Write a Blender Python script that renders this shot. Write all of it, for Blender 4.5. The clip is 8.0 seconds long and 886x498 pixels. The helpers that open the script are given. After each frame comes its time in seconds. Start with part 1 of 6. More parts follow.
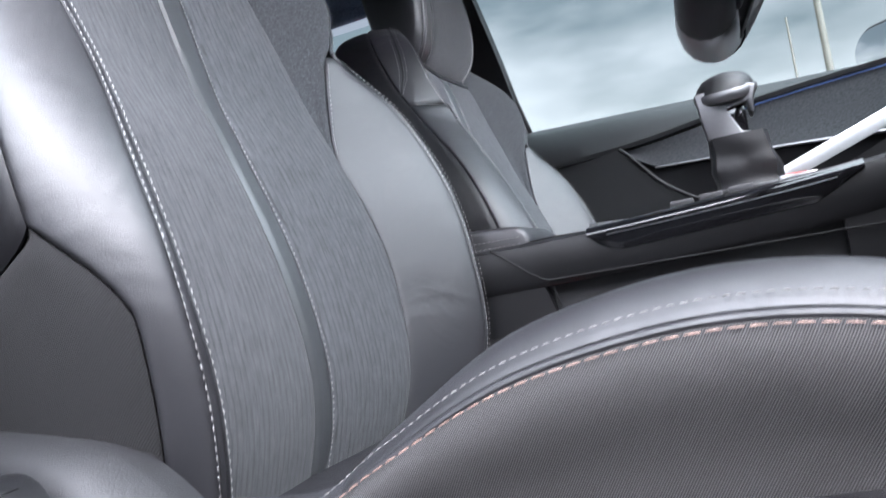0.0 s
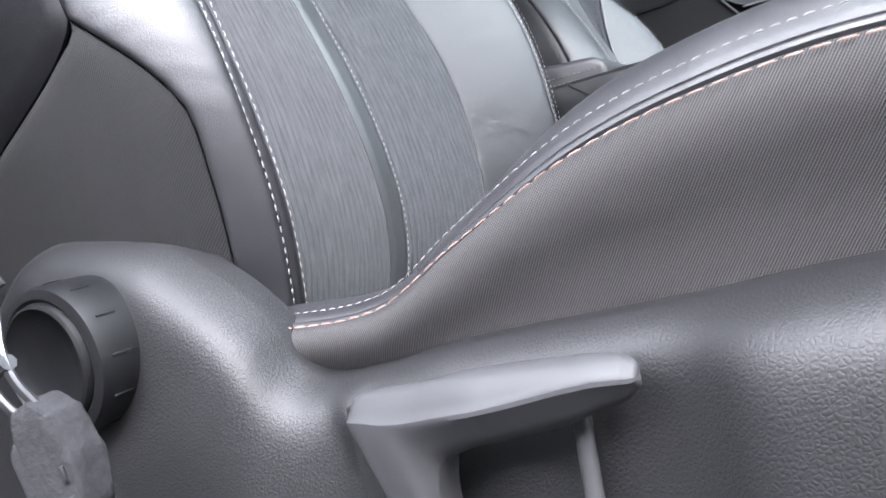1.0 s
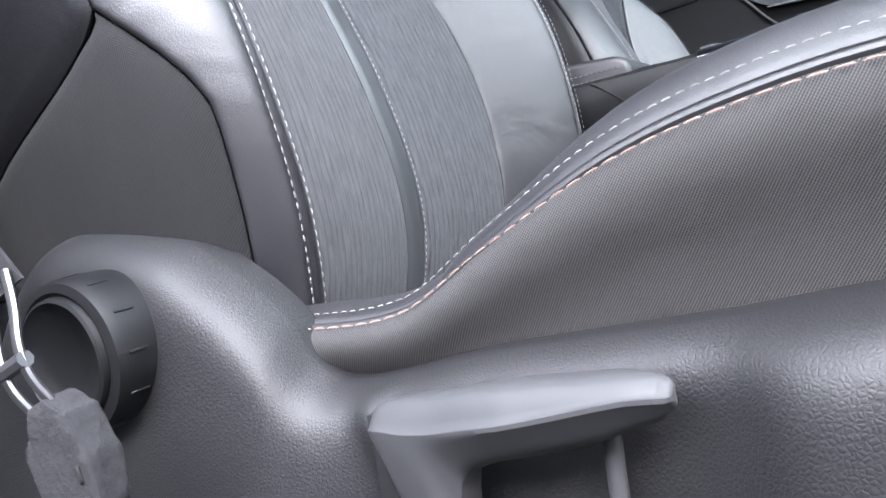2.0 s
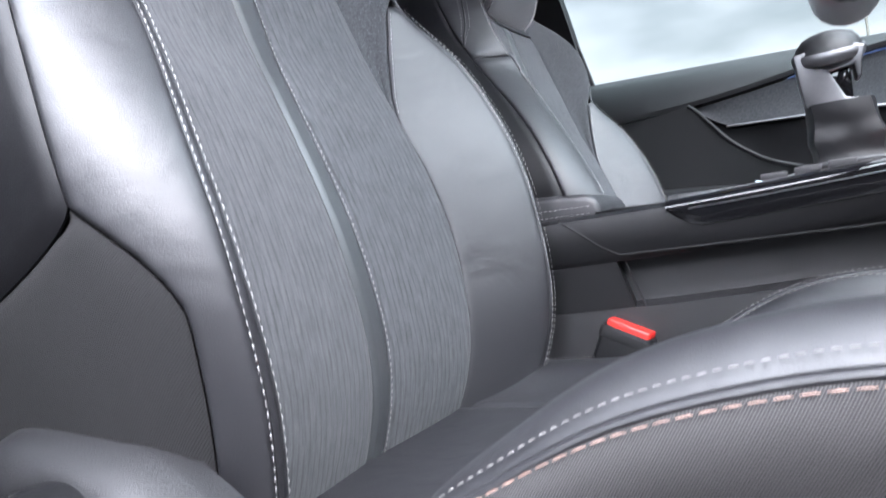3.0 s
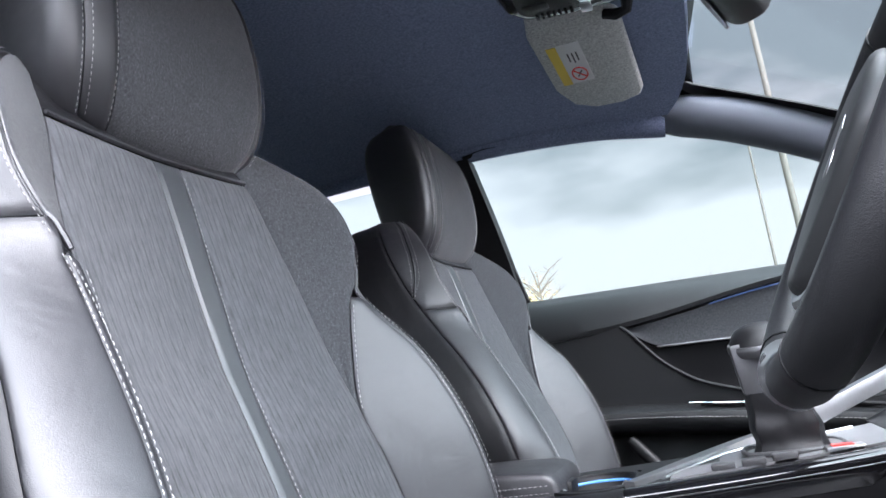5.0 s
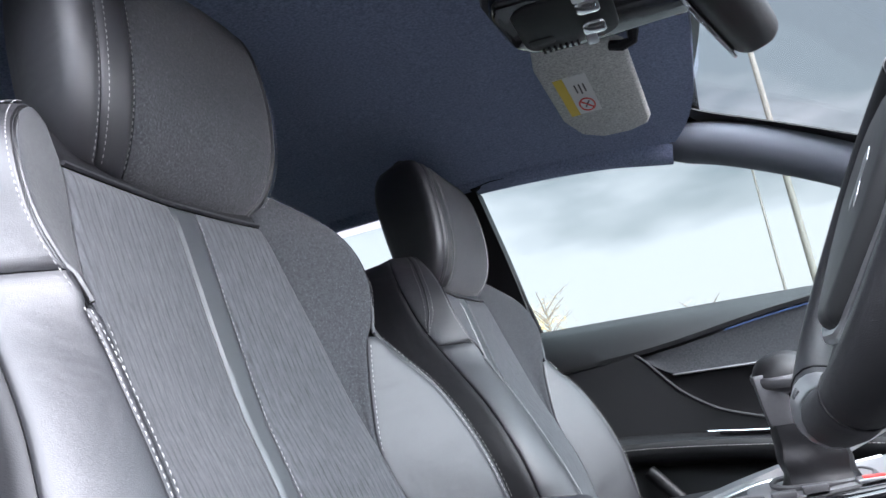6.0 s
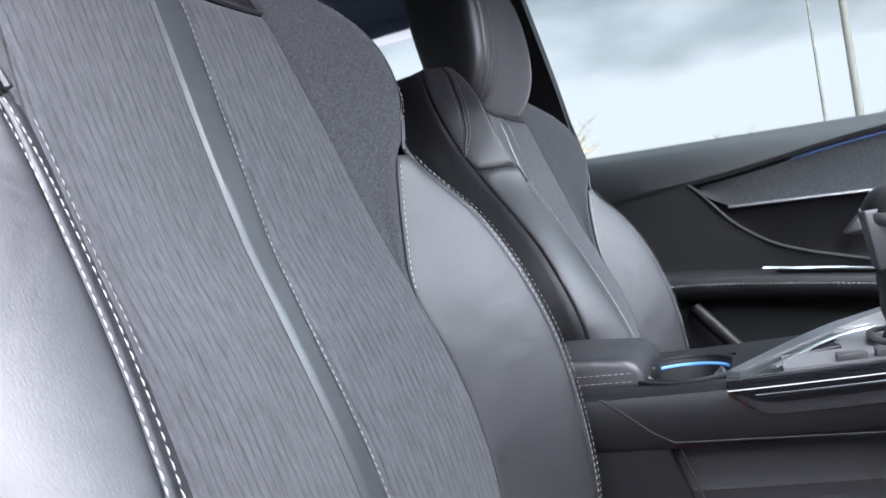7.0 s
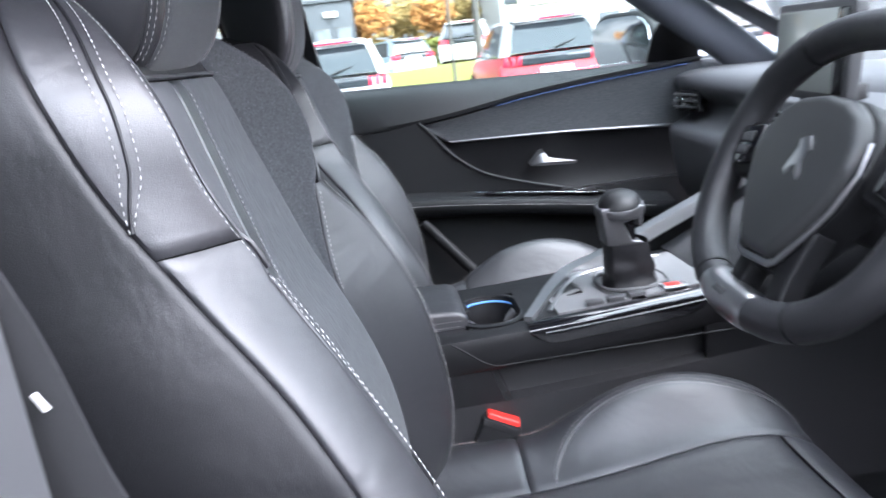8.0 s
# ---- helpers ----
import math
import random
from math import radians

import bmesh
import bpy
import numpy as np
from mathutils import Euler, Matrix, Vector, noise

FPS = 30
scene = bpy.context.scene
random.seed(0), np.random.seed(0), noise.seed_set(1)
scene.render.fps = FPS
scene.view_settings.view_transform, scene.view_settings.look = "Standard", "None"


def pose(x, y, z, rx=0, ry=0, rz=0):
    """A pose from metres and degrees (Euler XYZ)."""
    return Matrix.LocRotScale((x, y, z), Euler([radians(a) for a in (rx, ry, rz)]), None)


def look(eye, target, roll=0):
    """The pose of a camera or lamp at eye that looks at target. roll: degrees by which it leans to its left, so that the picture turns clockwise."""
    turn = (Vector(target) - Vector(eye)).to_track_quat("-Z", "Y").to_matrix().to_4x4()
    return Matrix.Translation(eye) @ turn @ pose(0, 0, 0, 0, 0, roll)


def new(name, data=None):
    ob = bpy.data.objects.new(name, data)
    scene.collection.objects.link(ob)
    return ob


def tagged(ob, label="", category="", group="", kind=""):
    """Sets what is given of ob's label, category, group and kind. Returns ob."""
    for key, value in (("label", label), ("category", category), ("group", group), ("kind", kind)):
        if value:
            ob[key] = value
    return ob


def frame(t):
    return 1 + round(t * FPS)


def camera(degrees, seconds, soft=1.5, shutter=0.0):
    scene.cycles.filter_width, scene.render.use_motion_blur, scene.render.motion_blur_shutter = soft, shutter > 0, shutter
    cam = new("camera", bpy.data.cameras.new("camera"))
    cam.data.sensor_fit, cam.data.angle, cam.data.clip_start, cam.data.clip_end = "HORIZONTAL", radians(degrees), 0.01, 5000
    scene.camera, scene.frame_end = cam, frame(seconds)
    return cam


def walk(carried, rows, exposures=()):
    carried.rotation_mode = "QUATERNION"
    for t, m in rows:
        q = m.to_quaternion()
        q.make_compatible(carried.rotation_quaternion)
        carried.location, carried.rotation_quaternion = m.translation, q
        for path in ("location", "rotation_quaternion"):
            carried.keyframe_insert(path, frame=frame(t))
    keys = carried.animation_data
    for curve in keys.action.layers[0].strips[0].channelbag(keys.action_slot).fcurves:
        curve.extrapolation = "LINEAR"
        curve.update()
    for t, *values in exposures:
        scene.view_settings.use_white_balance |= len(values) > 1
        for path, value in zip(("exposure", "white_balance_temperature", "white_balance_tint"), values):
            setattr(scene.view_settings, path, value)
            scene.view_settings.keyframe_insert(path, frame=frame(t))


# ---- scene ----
# ---------------------------------------------------------------- camera
cam = camera(61.0, 8.0, 1.5, 0.3)
PATH = [
    (0, (0.009, -0.001, 0.76), (-0.729, 1.854, 0.879), -9.3),
    (0.5, (-0.005, 0.012, 0.726), (-0.858, 1.821, 0.719), -10.7),
    (1, (-0.014, 0.026, 0.709), (-0.972, 1.776, 0.573), -11.9),
    (1.2, (-0.015, 0.028, 0.706), (-1.002, 1.761, 0.557), -12.0),
    (2.3, (-0.024, 0.033, 0.728), (-0.987, 1.781, 0.593), -9.6),
    (2.5, (-0.024, 0.036, 0.744), (-0.966, 1.798, 0.64), -8.9),
    (3, (-0.027, 0.039, 0.789), (-0.889, 1.844, 0.782), -7.4),
    (3.5, (-0.03, 0.035, 0.845), (-0.806, 1.876, 0.945), -6.6),
    (4, (-0.031, 0.014, 0.891), (-0.742, 1.874, 1.075), -6.9),
    (4.5, (-0.032, 0.002, 0.915), (-0.687, 1.869, 1.203), -7.7),
    (6, (-0.043, 0.0, 0.941), (-0.654, 1.85, 1.39), -10.0),
    (6.5, (-0.076, 0.082, 0.878), (-0.777, 1.919, 1.245), -9.4),
    (7, (-0.108, 0.128, 0.951), (-0.867, 1.978, 0.968), -8.6),
    (7.5, (-0.199, 0.033, 1.114), (-0.596, 1.951, 0.712), -8.6),
    (8, (-0.308, -0.13, 1.174), (-0.187, 1.802, 0.673), -7.1),
]
walk(cam, [(t, look(eye, target, roll)) for t, eye, target, roll in PATH], [(0, 1.15, 6300, 24), (1.0, 1.52, 6450, 24), (2.5, 1.45, 6300, 24), (3.5, 1.25, 6300, 24), (6.0, 1.17, 6300, 24), (7.0, 1.09, 6250, 25), (7.5, 1.03, 6200, 24), (8, 1.2, 6150, 24)])

# ---------------------------------------------------------------- world and sun
world = bpy.data.worlds.new("overcast_sky")
scene.world = world
world.use_nodes = True
wt = world.node_tree
wt.nodes.clear()


def wn(kind, **values):
    n = wt.nodes.new(kind)
    for k, v in values.items():
        n.inputs[k.replace("_", " ")].default_value = v
    return n


SUN_EL, SUN_AZ = 47, 133
sky = wt.nodes.new("ShaderNodeTexSky")
sky.sky_type, sky.sun_disc = "NISHITA", False
sky.sun_elevation, sky.sun_rotation = radians(SUN_EL), radians(SUN_AZ)
sky.air_density, sky.dust_density = 1.5, 3.0
coord = wt.nodes.new("ShaderNodeTexCoord")
stretch = wt.nodes.new("ShaderNodeMapping")
stretch.inputs["Scale"].default_value = (1.0, 1.0, 3.2)
stretch.inputs["Location"].default_value = (0.35, 0.1, 0.22)
clouds = wn("ShaderNodeTexNoise", Scale=1.6, Detail=5.0, Roughness=0.5)
# the cloud sheet breaks towards the horizon
split = wt.nodes.new("ShaderNodeSeparateXYZ")
low_bright = wt.nodes.new("ShaderNodeMapRange")
low_bright.inputs["From Min"].default_value, low_bright.inputs["From Max"].default_value = 0.06, 0.36
low_bright.inputs["To Min"].default_value, low_bright.inputs["To Max"].default_value = 0.19, -0.09
lower = wt.nodes.new("ShaderNodeMath")
lower.operation = "ADD"
ramp = wt.nodes.new("ShaderNodeValToRGB")
ramp.color_ramp.elements[0].position, ramp.color_ramp.elements[0].color = 0.42, (3.5, 4.25, 4.4, 1)
ramp.color_ramp.elements[1].position, ramp.color_ramp.elements[1].color = 0.58, (13.0, 13.4, 13.6, 1)
mix = wt.nodes.new("ShaderNodeMixRGB")
mix.inputs["Fac"].default_value = 0.86
# the overcast is brightest round the hidden sun
TOWARDS_SUN = Vector((0.49, -0.47, 0.73)).normalized()
dot = wt.nodes.new("ShaderNodeVectorMath")
dot.operation = "DOT_PRODUCT"
dot.inputs[1].default_value = TOWARDS_SUN
glow = wt.nodes.new("ShaderNodeMapRange")
glow.inputs["From Min"].default_value, glow.inputs["From Max"].default_value = 0.15, 1.0
glow.inputs["To Min"].default_value, glow.inputs["To Max"].default_value = 0.38, 13.0
glow.interpolation_type = "SMOOTHSTEP"
lit = wt.nodes.new("ShaderNodeMixRGB")
lit.blend_type = "MULTIPLY"
lit.inputs["Fac"].default_value = 1.0
bg = wn("ShaderNodeBackground", Strength=0.12)
out = wt.nodes.new("ShaderNodeOutputWorld")
for a, b in ((coord.outputs["Generated"], stretch.inputs["Vector"]), (stretch.outputs["Vector"], clouds.inputs["Vector"]), (clouds.outputs["Fac"], lower.inputs[0]), (split.outputs["Z"], low_bright.inputs["Value"]), (low_bright.outputs["Result"], lower.inputs[1]), (coord.outputs["Generated"], split.inputs[0]), (lower.outputs[0], ramp.inputs["Fac"]),
             (sky.outputs["Color"], mix.inputs["Color1"]), (ramp.outputs["Color"], lit.inputs["Color1"]), (coord.outputs["Generated"], dot.inputs[0]), (dot.outputs["Value"], glow.inputs["Value"]), (glow.outputs["Result"], lit.inputs["Color2"]), (lit.outputs["Color"], mix.inputs["Color2"]), (mix.outputs["Color"], bg.inputs["Color"]), (bg.outputs["Background"], out.inputs["Surface"])):
    wt.links.new(a, b)
sun = new("sun", bpy.data.lights.new("sun", "SUN"))
sun.data.energy, sun.data.angle, sun.data.color = 2.0, radians(24), (1.0, 0.97, 0.93)
sun.matrix_world = look((0, 0, 0), (-0.49, 0.47, -0.73))


# ---------------------------------------------------------------- materials
def material(name, base, rough=0.5, metal=0.0, grain=None, bump=0.0, spots=0.0, spot_scale=6.0, ribs=None, weave=None, coat=0.0, emit=0.0, spec=0.5, tint=None, sheen=0.0, crease=0.0, flecks=0.0, coords="Object"):
    """grain: (voronoi scale) pebble relief; ribs: (scale, axis) fine ridges; weave: scale of a woven cloth; spots: large-scale variation of colour and gloss."""
    m = bpy.data.materials.new(name)
    m.use_nodes = True
    t = m.node_tree
    p = t.nodes["Principled BSDF"]
    p.inputs["Base Color"].default_value = (*base, 1)
    p.inputs["Roughness"].default_value, p.inputs["Metallic"].default_value = rough, metal
    p.inputs["Coat Weight"].default_value = coat
    p.inputs["Specular IOR Level"].default_value = spec
    p.inputs["Sheen Weight"].default_value = sheen
    if emit:
        p.inputs["Emission Color"].default_value, p.inputs["Emission Strength"].default_value = (*base, 1), emit
    tc = t.nodes.new("ShaderNodeTexCoord")
    co = tc.outputs[coords]
    height = None

    def node(kind, **values):
        n = t.nodes.new(kind)
        for k, v in values.items():
            n.inputs[k].default_value = v
        return n

    def math_node(op, a, b):
        n = t.nodes.new("ShaderNodeMath")
        n.operation = op
        for k, v in enumerate((a, b)):
            if isinstance(v, (int, float)):
                n.inputs[k].default_value = v
            else:
                t.links.new(v, n.inputs[k])
        return n.outputs[0]

    fine = None
    if grain:
        v = node("ShaderNodeTexVoronoi", Scale=grain)
        v.feature = "DISTANCE_TO_EDGE"
        warp = node("ShaderNodeTexNoise", Scale=grain * 0.4, Detail=2.0)
        add = t.nodes.new("ShaderNodeVectorMath")
        add.operation = "MULTIPLY_ADD"
        add.inputs[1].default_value = (0.6 / grain,) * 3
        t.links.new(warp.outputs["Color"], add.inputs[0])
        t.links.new(co, add.inputs[2])
        t.links.new(add.outputs[0], v.inputs["Vector"])
        height = math_node("MINIMUM", v.outputs["Distance"], 0.25)
    if ribs:
        # dark grooves at a steady pitch, with broken threads between them
        scale, axis = ribs
        wander = node("ShaderNodeTexNoise", Scale=26.0, Detail=2.0)
        t.links.new(co, wander.inputs["Vector"])
        bend = t.nodes.new("ShaderNodeVectorMath")
        bend.operation = "MULTIPLY_ADD"
        bend.inputs[1].default_value = (0.0, 0.006, 0.0)
        t.links.new(wander.outputs["Color"], bend.inputs[0])
        t.links.new(co, bend.inputs[2])
        w = node("ShaderNodeTexWave", Scale=scale, Distortion=0.0)
        w.bands_direction = axis
        t.links.new(bend.outputs[0], w.inputs["Vector"])
        groove = node("ShaderNodeMapRange")
        groove.interpolation_type = "SMOOTHSTEP"
        groove.inputs["From Min"].default_value, groove.inputs["From Max"].default_value = 0.0, 0.30
        t.links.new(w.outputs["Fac"], groove.inputs["Value"])

        def threads(size, squash_z):
            n = node("ShaderNodeTexNoise", Scale=size, Detail=3.0, Roughness=0.7)
            squeeze = t.nodes.new("ShaderNodeMapping")
            squeeze.inputs["Scale"].default_value = (0.3, 1.0, squash_z)
            t.links.new(co, squeeze.inputs["Vector"])
            t.links.new(squeeze.outputs[0], n.inputs["Vector"])
            return n.outputs["Fac"]
        fine = math_node("MULTIPLY", groove.outputs[0], 0.13)
        fine = math_node("ADD", fine, math_node("MULTIPLY", threads(330.0, 0.16), 0.62))
        fine = math_node("ADD", fine, math_node("MULTIPLY", threads(1100.0, 0.5), 0.22))
        height = fine
    if weave:
        a = node("ShaderNodeTexWave", Scale=weave, Distortion=0.4)
        a.bands_direction = "X"
        b = node("ShaderNodeTexWave", Scale=weave, Distortion=0.4)
        b.bands_direction = "Z"
        turn = t.nodes.new("ShaderNodeMapping")
        turn.inputs["Rotation"].default_value = (0, radians(-32), 0)
        t.links.new(co, turn.inputs["Vector"])
        for n in (a, b):
            t.links.new(turn.outputs[0], n.inputs["Vector"])
        fine = math_node("ADD", math_node("MULTIPLY", a.outputs["Fac"], 0.62), math_node("MULTIPLY", b.outputs["Fac"], 0.22))
        height = fine
    if flecks:
        # short pale fibres scattered through a dark felt
        base_n = node("ShaderNodeTexNoise", Scale=420.0, Detail=3.0, Roughness=0.7)
        fibre = node("ShaderNodeTexNoise", Scale=620.0, Detail=2.0, Roughness=0.6)
        slant = t.nodes.new("ShaderNodeMapping")
        slant.inputs["Scale"].default_value = (1.0, 1.0, 0.45)
        slant.inputs["Rotation"].default_value = (0.7, 0.2, 0)
        t.links.new(co, slant.inputs["Vector"])
        t.links.new(slant.outputs[0], fibre.inputs["Vector"])
        t.links.new(co, base_n.inputs["Vector"])
        pale = node("ShaderNodeMapRange")
        pale.inputs["From Min"].default_value, pale.inputs["From Max"].default_value = 0.60, 0.72
        t.links.new(fibre.outputs["Fac"], pale.inputs["Value"])
        fine = math_node("ADD", math_node("MULTIPLY", base_n.outputs["Fac"], 0.85), math_node("MULTIPLY", pale.outputs[0], 0.32 * flecks))
        height = fine
    if bump and height is None:
        n = node("ShaderNodeTexNoise", Scale=260.0, Detail=4.0, Roughness=0.65)
        t.links.new(co, n.inputs["Vector"])
        height = n.outputs["Fac"]
        fine = height
    if bump:
        soft = node("ShaderNodeTexNoise", Scale=14.0, Detail=3.0)
        t.links.new(co, soft.inputs["Vector"])
        total = math_node("ADD", height, math_node("MULTIPLY", soft.outputs["Fac"], 1.2))
        bm_node = node("ShaderNodeBump", Strength=min(1.0, bump), Distance=0.0012)
        t.links.new(total, bm_node.inputs["Height"])
        if crease:
            # soft dents and puckers of stretched hide
            dent = node("ShaderNodeTexNoise", Scale=13.0, Detail=3.0, Roughness=0.55, Distortion=0.6)
            t.links.new(co, dent.inputs["Vector"])
            dents = node("ShaderNodeBump", Strength=crease, Distance=0.006)
            t.links.new(dent.outputs["Fac"], dents.inputs["Height"])
            t.links.new(dents.outputs[0], bm_node.inputs["Normal"])
        t.links.new(bm_node.outputs[0], p.inputs["Normal"])
    if spots or fine is not None:
        big = node("ShaderNodeTexNoise", Scale=spot_scale, Detail=5.0, Roughness=0.6)
        t.links.new(co, big.inputs["Vector"])
        col = t.nodes.new("ShaderNodeMixRGB")
        dark = tuple(c * (1 - spots) for c in base)
        light = tint or tuple(min(1, c * (1 + spots)) for c in base)
        col.inputs["Color1"].default_value, col.inputs["Color2"].default_value = (*dark, 1), (*light, 1)
        t.links.new(big.outputs["Fac"], col.inputs["Fac"])
        last = col.outputs[0]
        if fine is not None:
            col2 = t.nodes.new("ShaderNodeMixRGB")
            col2.blend_type = "MULTIPLY"
            col2.inputs["Fac"].default_value = 1.0
            lift = t.nodes.new("ShaderNodeValToRGB")
            deep, high = (0.45, 1.5) if weave else (0.94, 1.05) if metal > 0.5 else (0.25, 1.75) if ribs else (0.4, 1.45)
            lift.color_ramp.elements[0].position, lift.color_ramp.elements[0].color = 0.2, (deep, deep, deep, 1)
            lift.color_ramp.elements[1].position, lift.color_ramp.elements[1].color = 0.8, (high, high, high, 1)
            t.links.new(fine, lift.inputs["Fac"])
            t.links.new(last, col2.inputs["Color1"])
            t.links.new(lift.outputs[0], col2.inputs["Color2"])
            last = col2.outputs[0]
        t.links.new(last, p.inputs["Base Color"])
        r = t.nodes.new("ShaderNodeMapRange")
        r.inputs["To Min"].default_value, r.inputs["To Max"].default_value = rough - 0.06, min(1, rough + 0.08)
        t.links.new(big.outputs["Fac"], r.inputs["Value"])
        t.links.new(r.outputs[0], p.inputs["Roughness"])
    return m


LEATHER = material("black_leather", (0.016, 0.0158, 0.0185), 0.46, grain=700, bump=0.2, spots=0.15, spec=0.8, crease=0.45)
# darker, duller copy of LEATHER: the shade on the seat sides is in its colour
LEATHER_SHADED = material("shaded_black_leather", (0.0065, 0.0064, 0.0078), 0.46, grain=700, bump=0.18, spots=0.15, spec=0.38, crease=0.4)
RIB = material("ribbed_charcoal_cloth", (0.066, 0.068, 0.073), 0.92, ribs=(43, "Y"), bump=0.8, spots=0.12, sheen=0.1, spec=0.25)
FELT = material("mottled_charcoal_cloth", (0.062, 0.064, 0.069), 0.95, flecks=1.0, bump=0.7, spots=0.08, spot_scale=30.0, sheen=0.12, spec=0.25)
WEAVE = material("woven_black_cloth", (0.06, 0.0575, 0.058), 0.95, weave=330, bump=0.38, spots=0.15, crease=0.4, spec=0.2)
STRIP = material("smooth_leather_strip", (0.048, 0.051, 0.054), 0.38, grain=1100, bump=0.06, spots=0.08, spec=0.8)
CORE = material("seat_foam_cover", (0.008, 0.008, 0.009), 0.8, bump=0.2)
THREAD = material("white_thread", (0.31, 0.305, 0.3), 0.75, bump=0.3)
COPPER_THREAD = material("copper_thread", (0.40, 0.255, 0.21), 0.75, bump=0.3)
PLASTIC = material("grained_black_plastic", (0.0085, 0.0082, 0.0095), 0.5, grain=560, bump=0.34, spots=0.1, spec=0.6)
PLASTIC_FINE = material("fine_black_plastic", (0.0065, 0.0065, 0.0075), 0.46, grain=900, bump=0.2, spots=0.1, spec=0.35)
PLASTIC_SMOOTH = material("satin_grey_plastic", (0.055, 0.055, 0.058), 0.45, spots=0.03, spec=0.3)
SOFT_DASH = material("soft_dark_dash_skin", (0.0085, 0.009, 0.0102), 0.55, grain=800, bump=0.3, spots=0.1, spec=0.38)
DOOR_CLOTH = material("grey_door_cloth", (0.034, 0.0365, 0.040), 0.9, bump=0.3, spots=0.1, spec=0.25)
GLOSS = material("gloss_black", (0.006, 0.006, 0.007), 0.06, coat=0.5, spots=0.1)
SATIN = material("satin_aluminium", (0.55, 0.55, 0.56), 0.32, 1.0, bump=0.03, spots=0.05)
KNOB_METAL = material("worn_satin_metal", (0.18, 0.18, 0.187), 0.46, 1.0, bump=0.03, spots=0.08)
CHROME = material("chrome", (0.8, 0.8, 0.82), 0.1, 1.0, spots=0.02)
HEADLINER = material("black_headliner_cloth", (0.25, 0.29, 0.42), 0.95, bump=0.3, spots=0.06)
CARPET = material("black_carpet", (0.032, 0.032, 0.034), 0.98, bump=0.8, spots=0.2, spec=0.2)
VISOR = material("grey_visor_cloth", (0.55, 0.55, 0.52), 0.85, bump=0.15, spots=0.05)
RED = material("red_plastic", (0.75, 0.03, 0.02), 0.4, spots=0.04)
WHITE = material("white_print", (0.75, 0.74, 0.72), 0.6, spots=0.04)
YELLOW = material("yellow_print", (0.75, 0.55, 0.08), 0.6, spots=0.04)
INK = material("dark_print", (0.08, 0.07, 0.07), 0.6, spots=0.04)
BLUE_LED = material("blue_light_guide", (0.03, 0.055, 0.14), 0.4, emit=0.02)
SCREEN = material("dark_screen_glass", (0.3, 0.32, 0.3), 0.15, spots=0.04)
BELT = material("grey_seat_belt_webbing", (0.016, 0.016, 0.018), 0.8, weave=400, bump=0.3, spots=0.1)
PAINT = material("dark_car_paint", (0.05, 0.055, 0.06), 0.2, 0.3, coat=0.6, spots=0.05)
GREY_THREAD = material("grey_thread", (0.26, 0.25, 0.245), 0.75, bump=0.3)
PAD = material("satin_airbag_skin", (0.032, 0.033, 0.034), 0.45, grain=700, bump=0.2, spots=0.08)
DASH_SKIN = material("grained_dash_skin", (0.07, 0.072, 0.078), 0.55, grain=800, bump=0.3, spots=0.1)
PILLAR = material("grey_pillar_trim", (0.12, 0.129, 0.152), 0.65, grain=1100, bump=0.15, spots=0.08, spec=0.3)
PLATE = material("satin_mid_grey_plastic", (0.13, 0.13, 0.135), 0.42, spots=0.04)
RING_LED = material("pale_blue_light_ring", (0.10, 0.28, 0.62), 0.4, emit=0.12)
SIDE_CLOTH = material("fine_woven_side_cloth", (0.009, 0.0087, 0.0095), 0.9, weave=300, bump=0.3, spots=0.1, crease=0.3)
STEEL_DARK = material("dull_steel", (0.07, 0.07, 0.075), 0.5, 1.0, bump=0.05, spots=0.1)
FUZZ = material("fuzzy_dark_cloth", (0.02, 0.02, 0.0225), 0.95, bump=0.9, spots=0.3, spot_scale=40)
TRIM_GREY = material("smooth_grey_trim", (0.06, 0.06, 0.064), 0.5, spots=0.06)
PUNCHED = material("punched_black_leather", (0.018, 0.018, 0.02), 0.42, grain=800, bump=0.4, spots=0.1, spec=0.6)


def glass(name, colour, rough=0.0):
    m = bpy.data.materials.new(name)
    m.use_nodes = True
    t = m.node_tree
    t.nodes.clear()
    clear = t.nodes.new("ShaderNodeBsdfTransparent")
    clear.inputs["Color"].default_value = (*colour, 1)
    gloss = t.nodes.new("ShaderNodeBsdfGlossy")
    gloss.inputs["Roughness"].default_value = 0.02
    facing = t.nodes.new("ShaderNodeLayerWeight")
    facing.inputs["Blend"].default_value = 0.5
    power = t.nodes.new("ShaderNodeMath")
    power.operation = "POWER"
    power.inputs[1].default_value = 4.0
    fres = t.nodes.new("ShaderNodeMath")
    fres.operation = "MULTIPLY_ADD"
    fres.inputs[1].default_value, fres.inputs[2].default_value = 0.7, 0.02
    t.links.new(facing.outputs["Facing"], power.inputs[0])
    t.links.new(power.outputs[0], fres.inputs[0])
    mixer = t.nodes.new("ShaderNodeMixShader")
    o = t.nodes.new("ShaderNodeOutputMaterial")
    t.links.new(fres.outputs[0], mixer.inputs[0])
    t.links.new(clear.outputs[0], mixer.inputs[1])
    t.links.new(gloss.outputs[0], mixer.inputs[2])
    t.links.new(mixer.outputs[0], o.inputs["Surface"])
    return m


GLASS = glass("green_tinted_window_glass", (0.82, 0.885, 0.87))
CLEAR_GLASS = glass("clear_windscreen_glass", (0.95, 0.975, 0.965))

# ---------------------------------------------------------------- mesh helpers
ORIGIN = {}


def thing(name, at, label, category, group="", kind=""):
    ob = new(name)
    ob.location = at
    ob.empty_display_size = 0.05
    ORIGIN[ob] = Vector(at)
    return tagged(ob, label, category, group, kind)


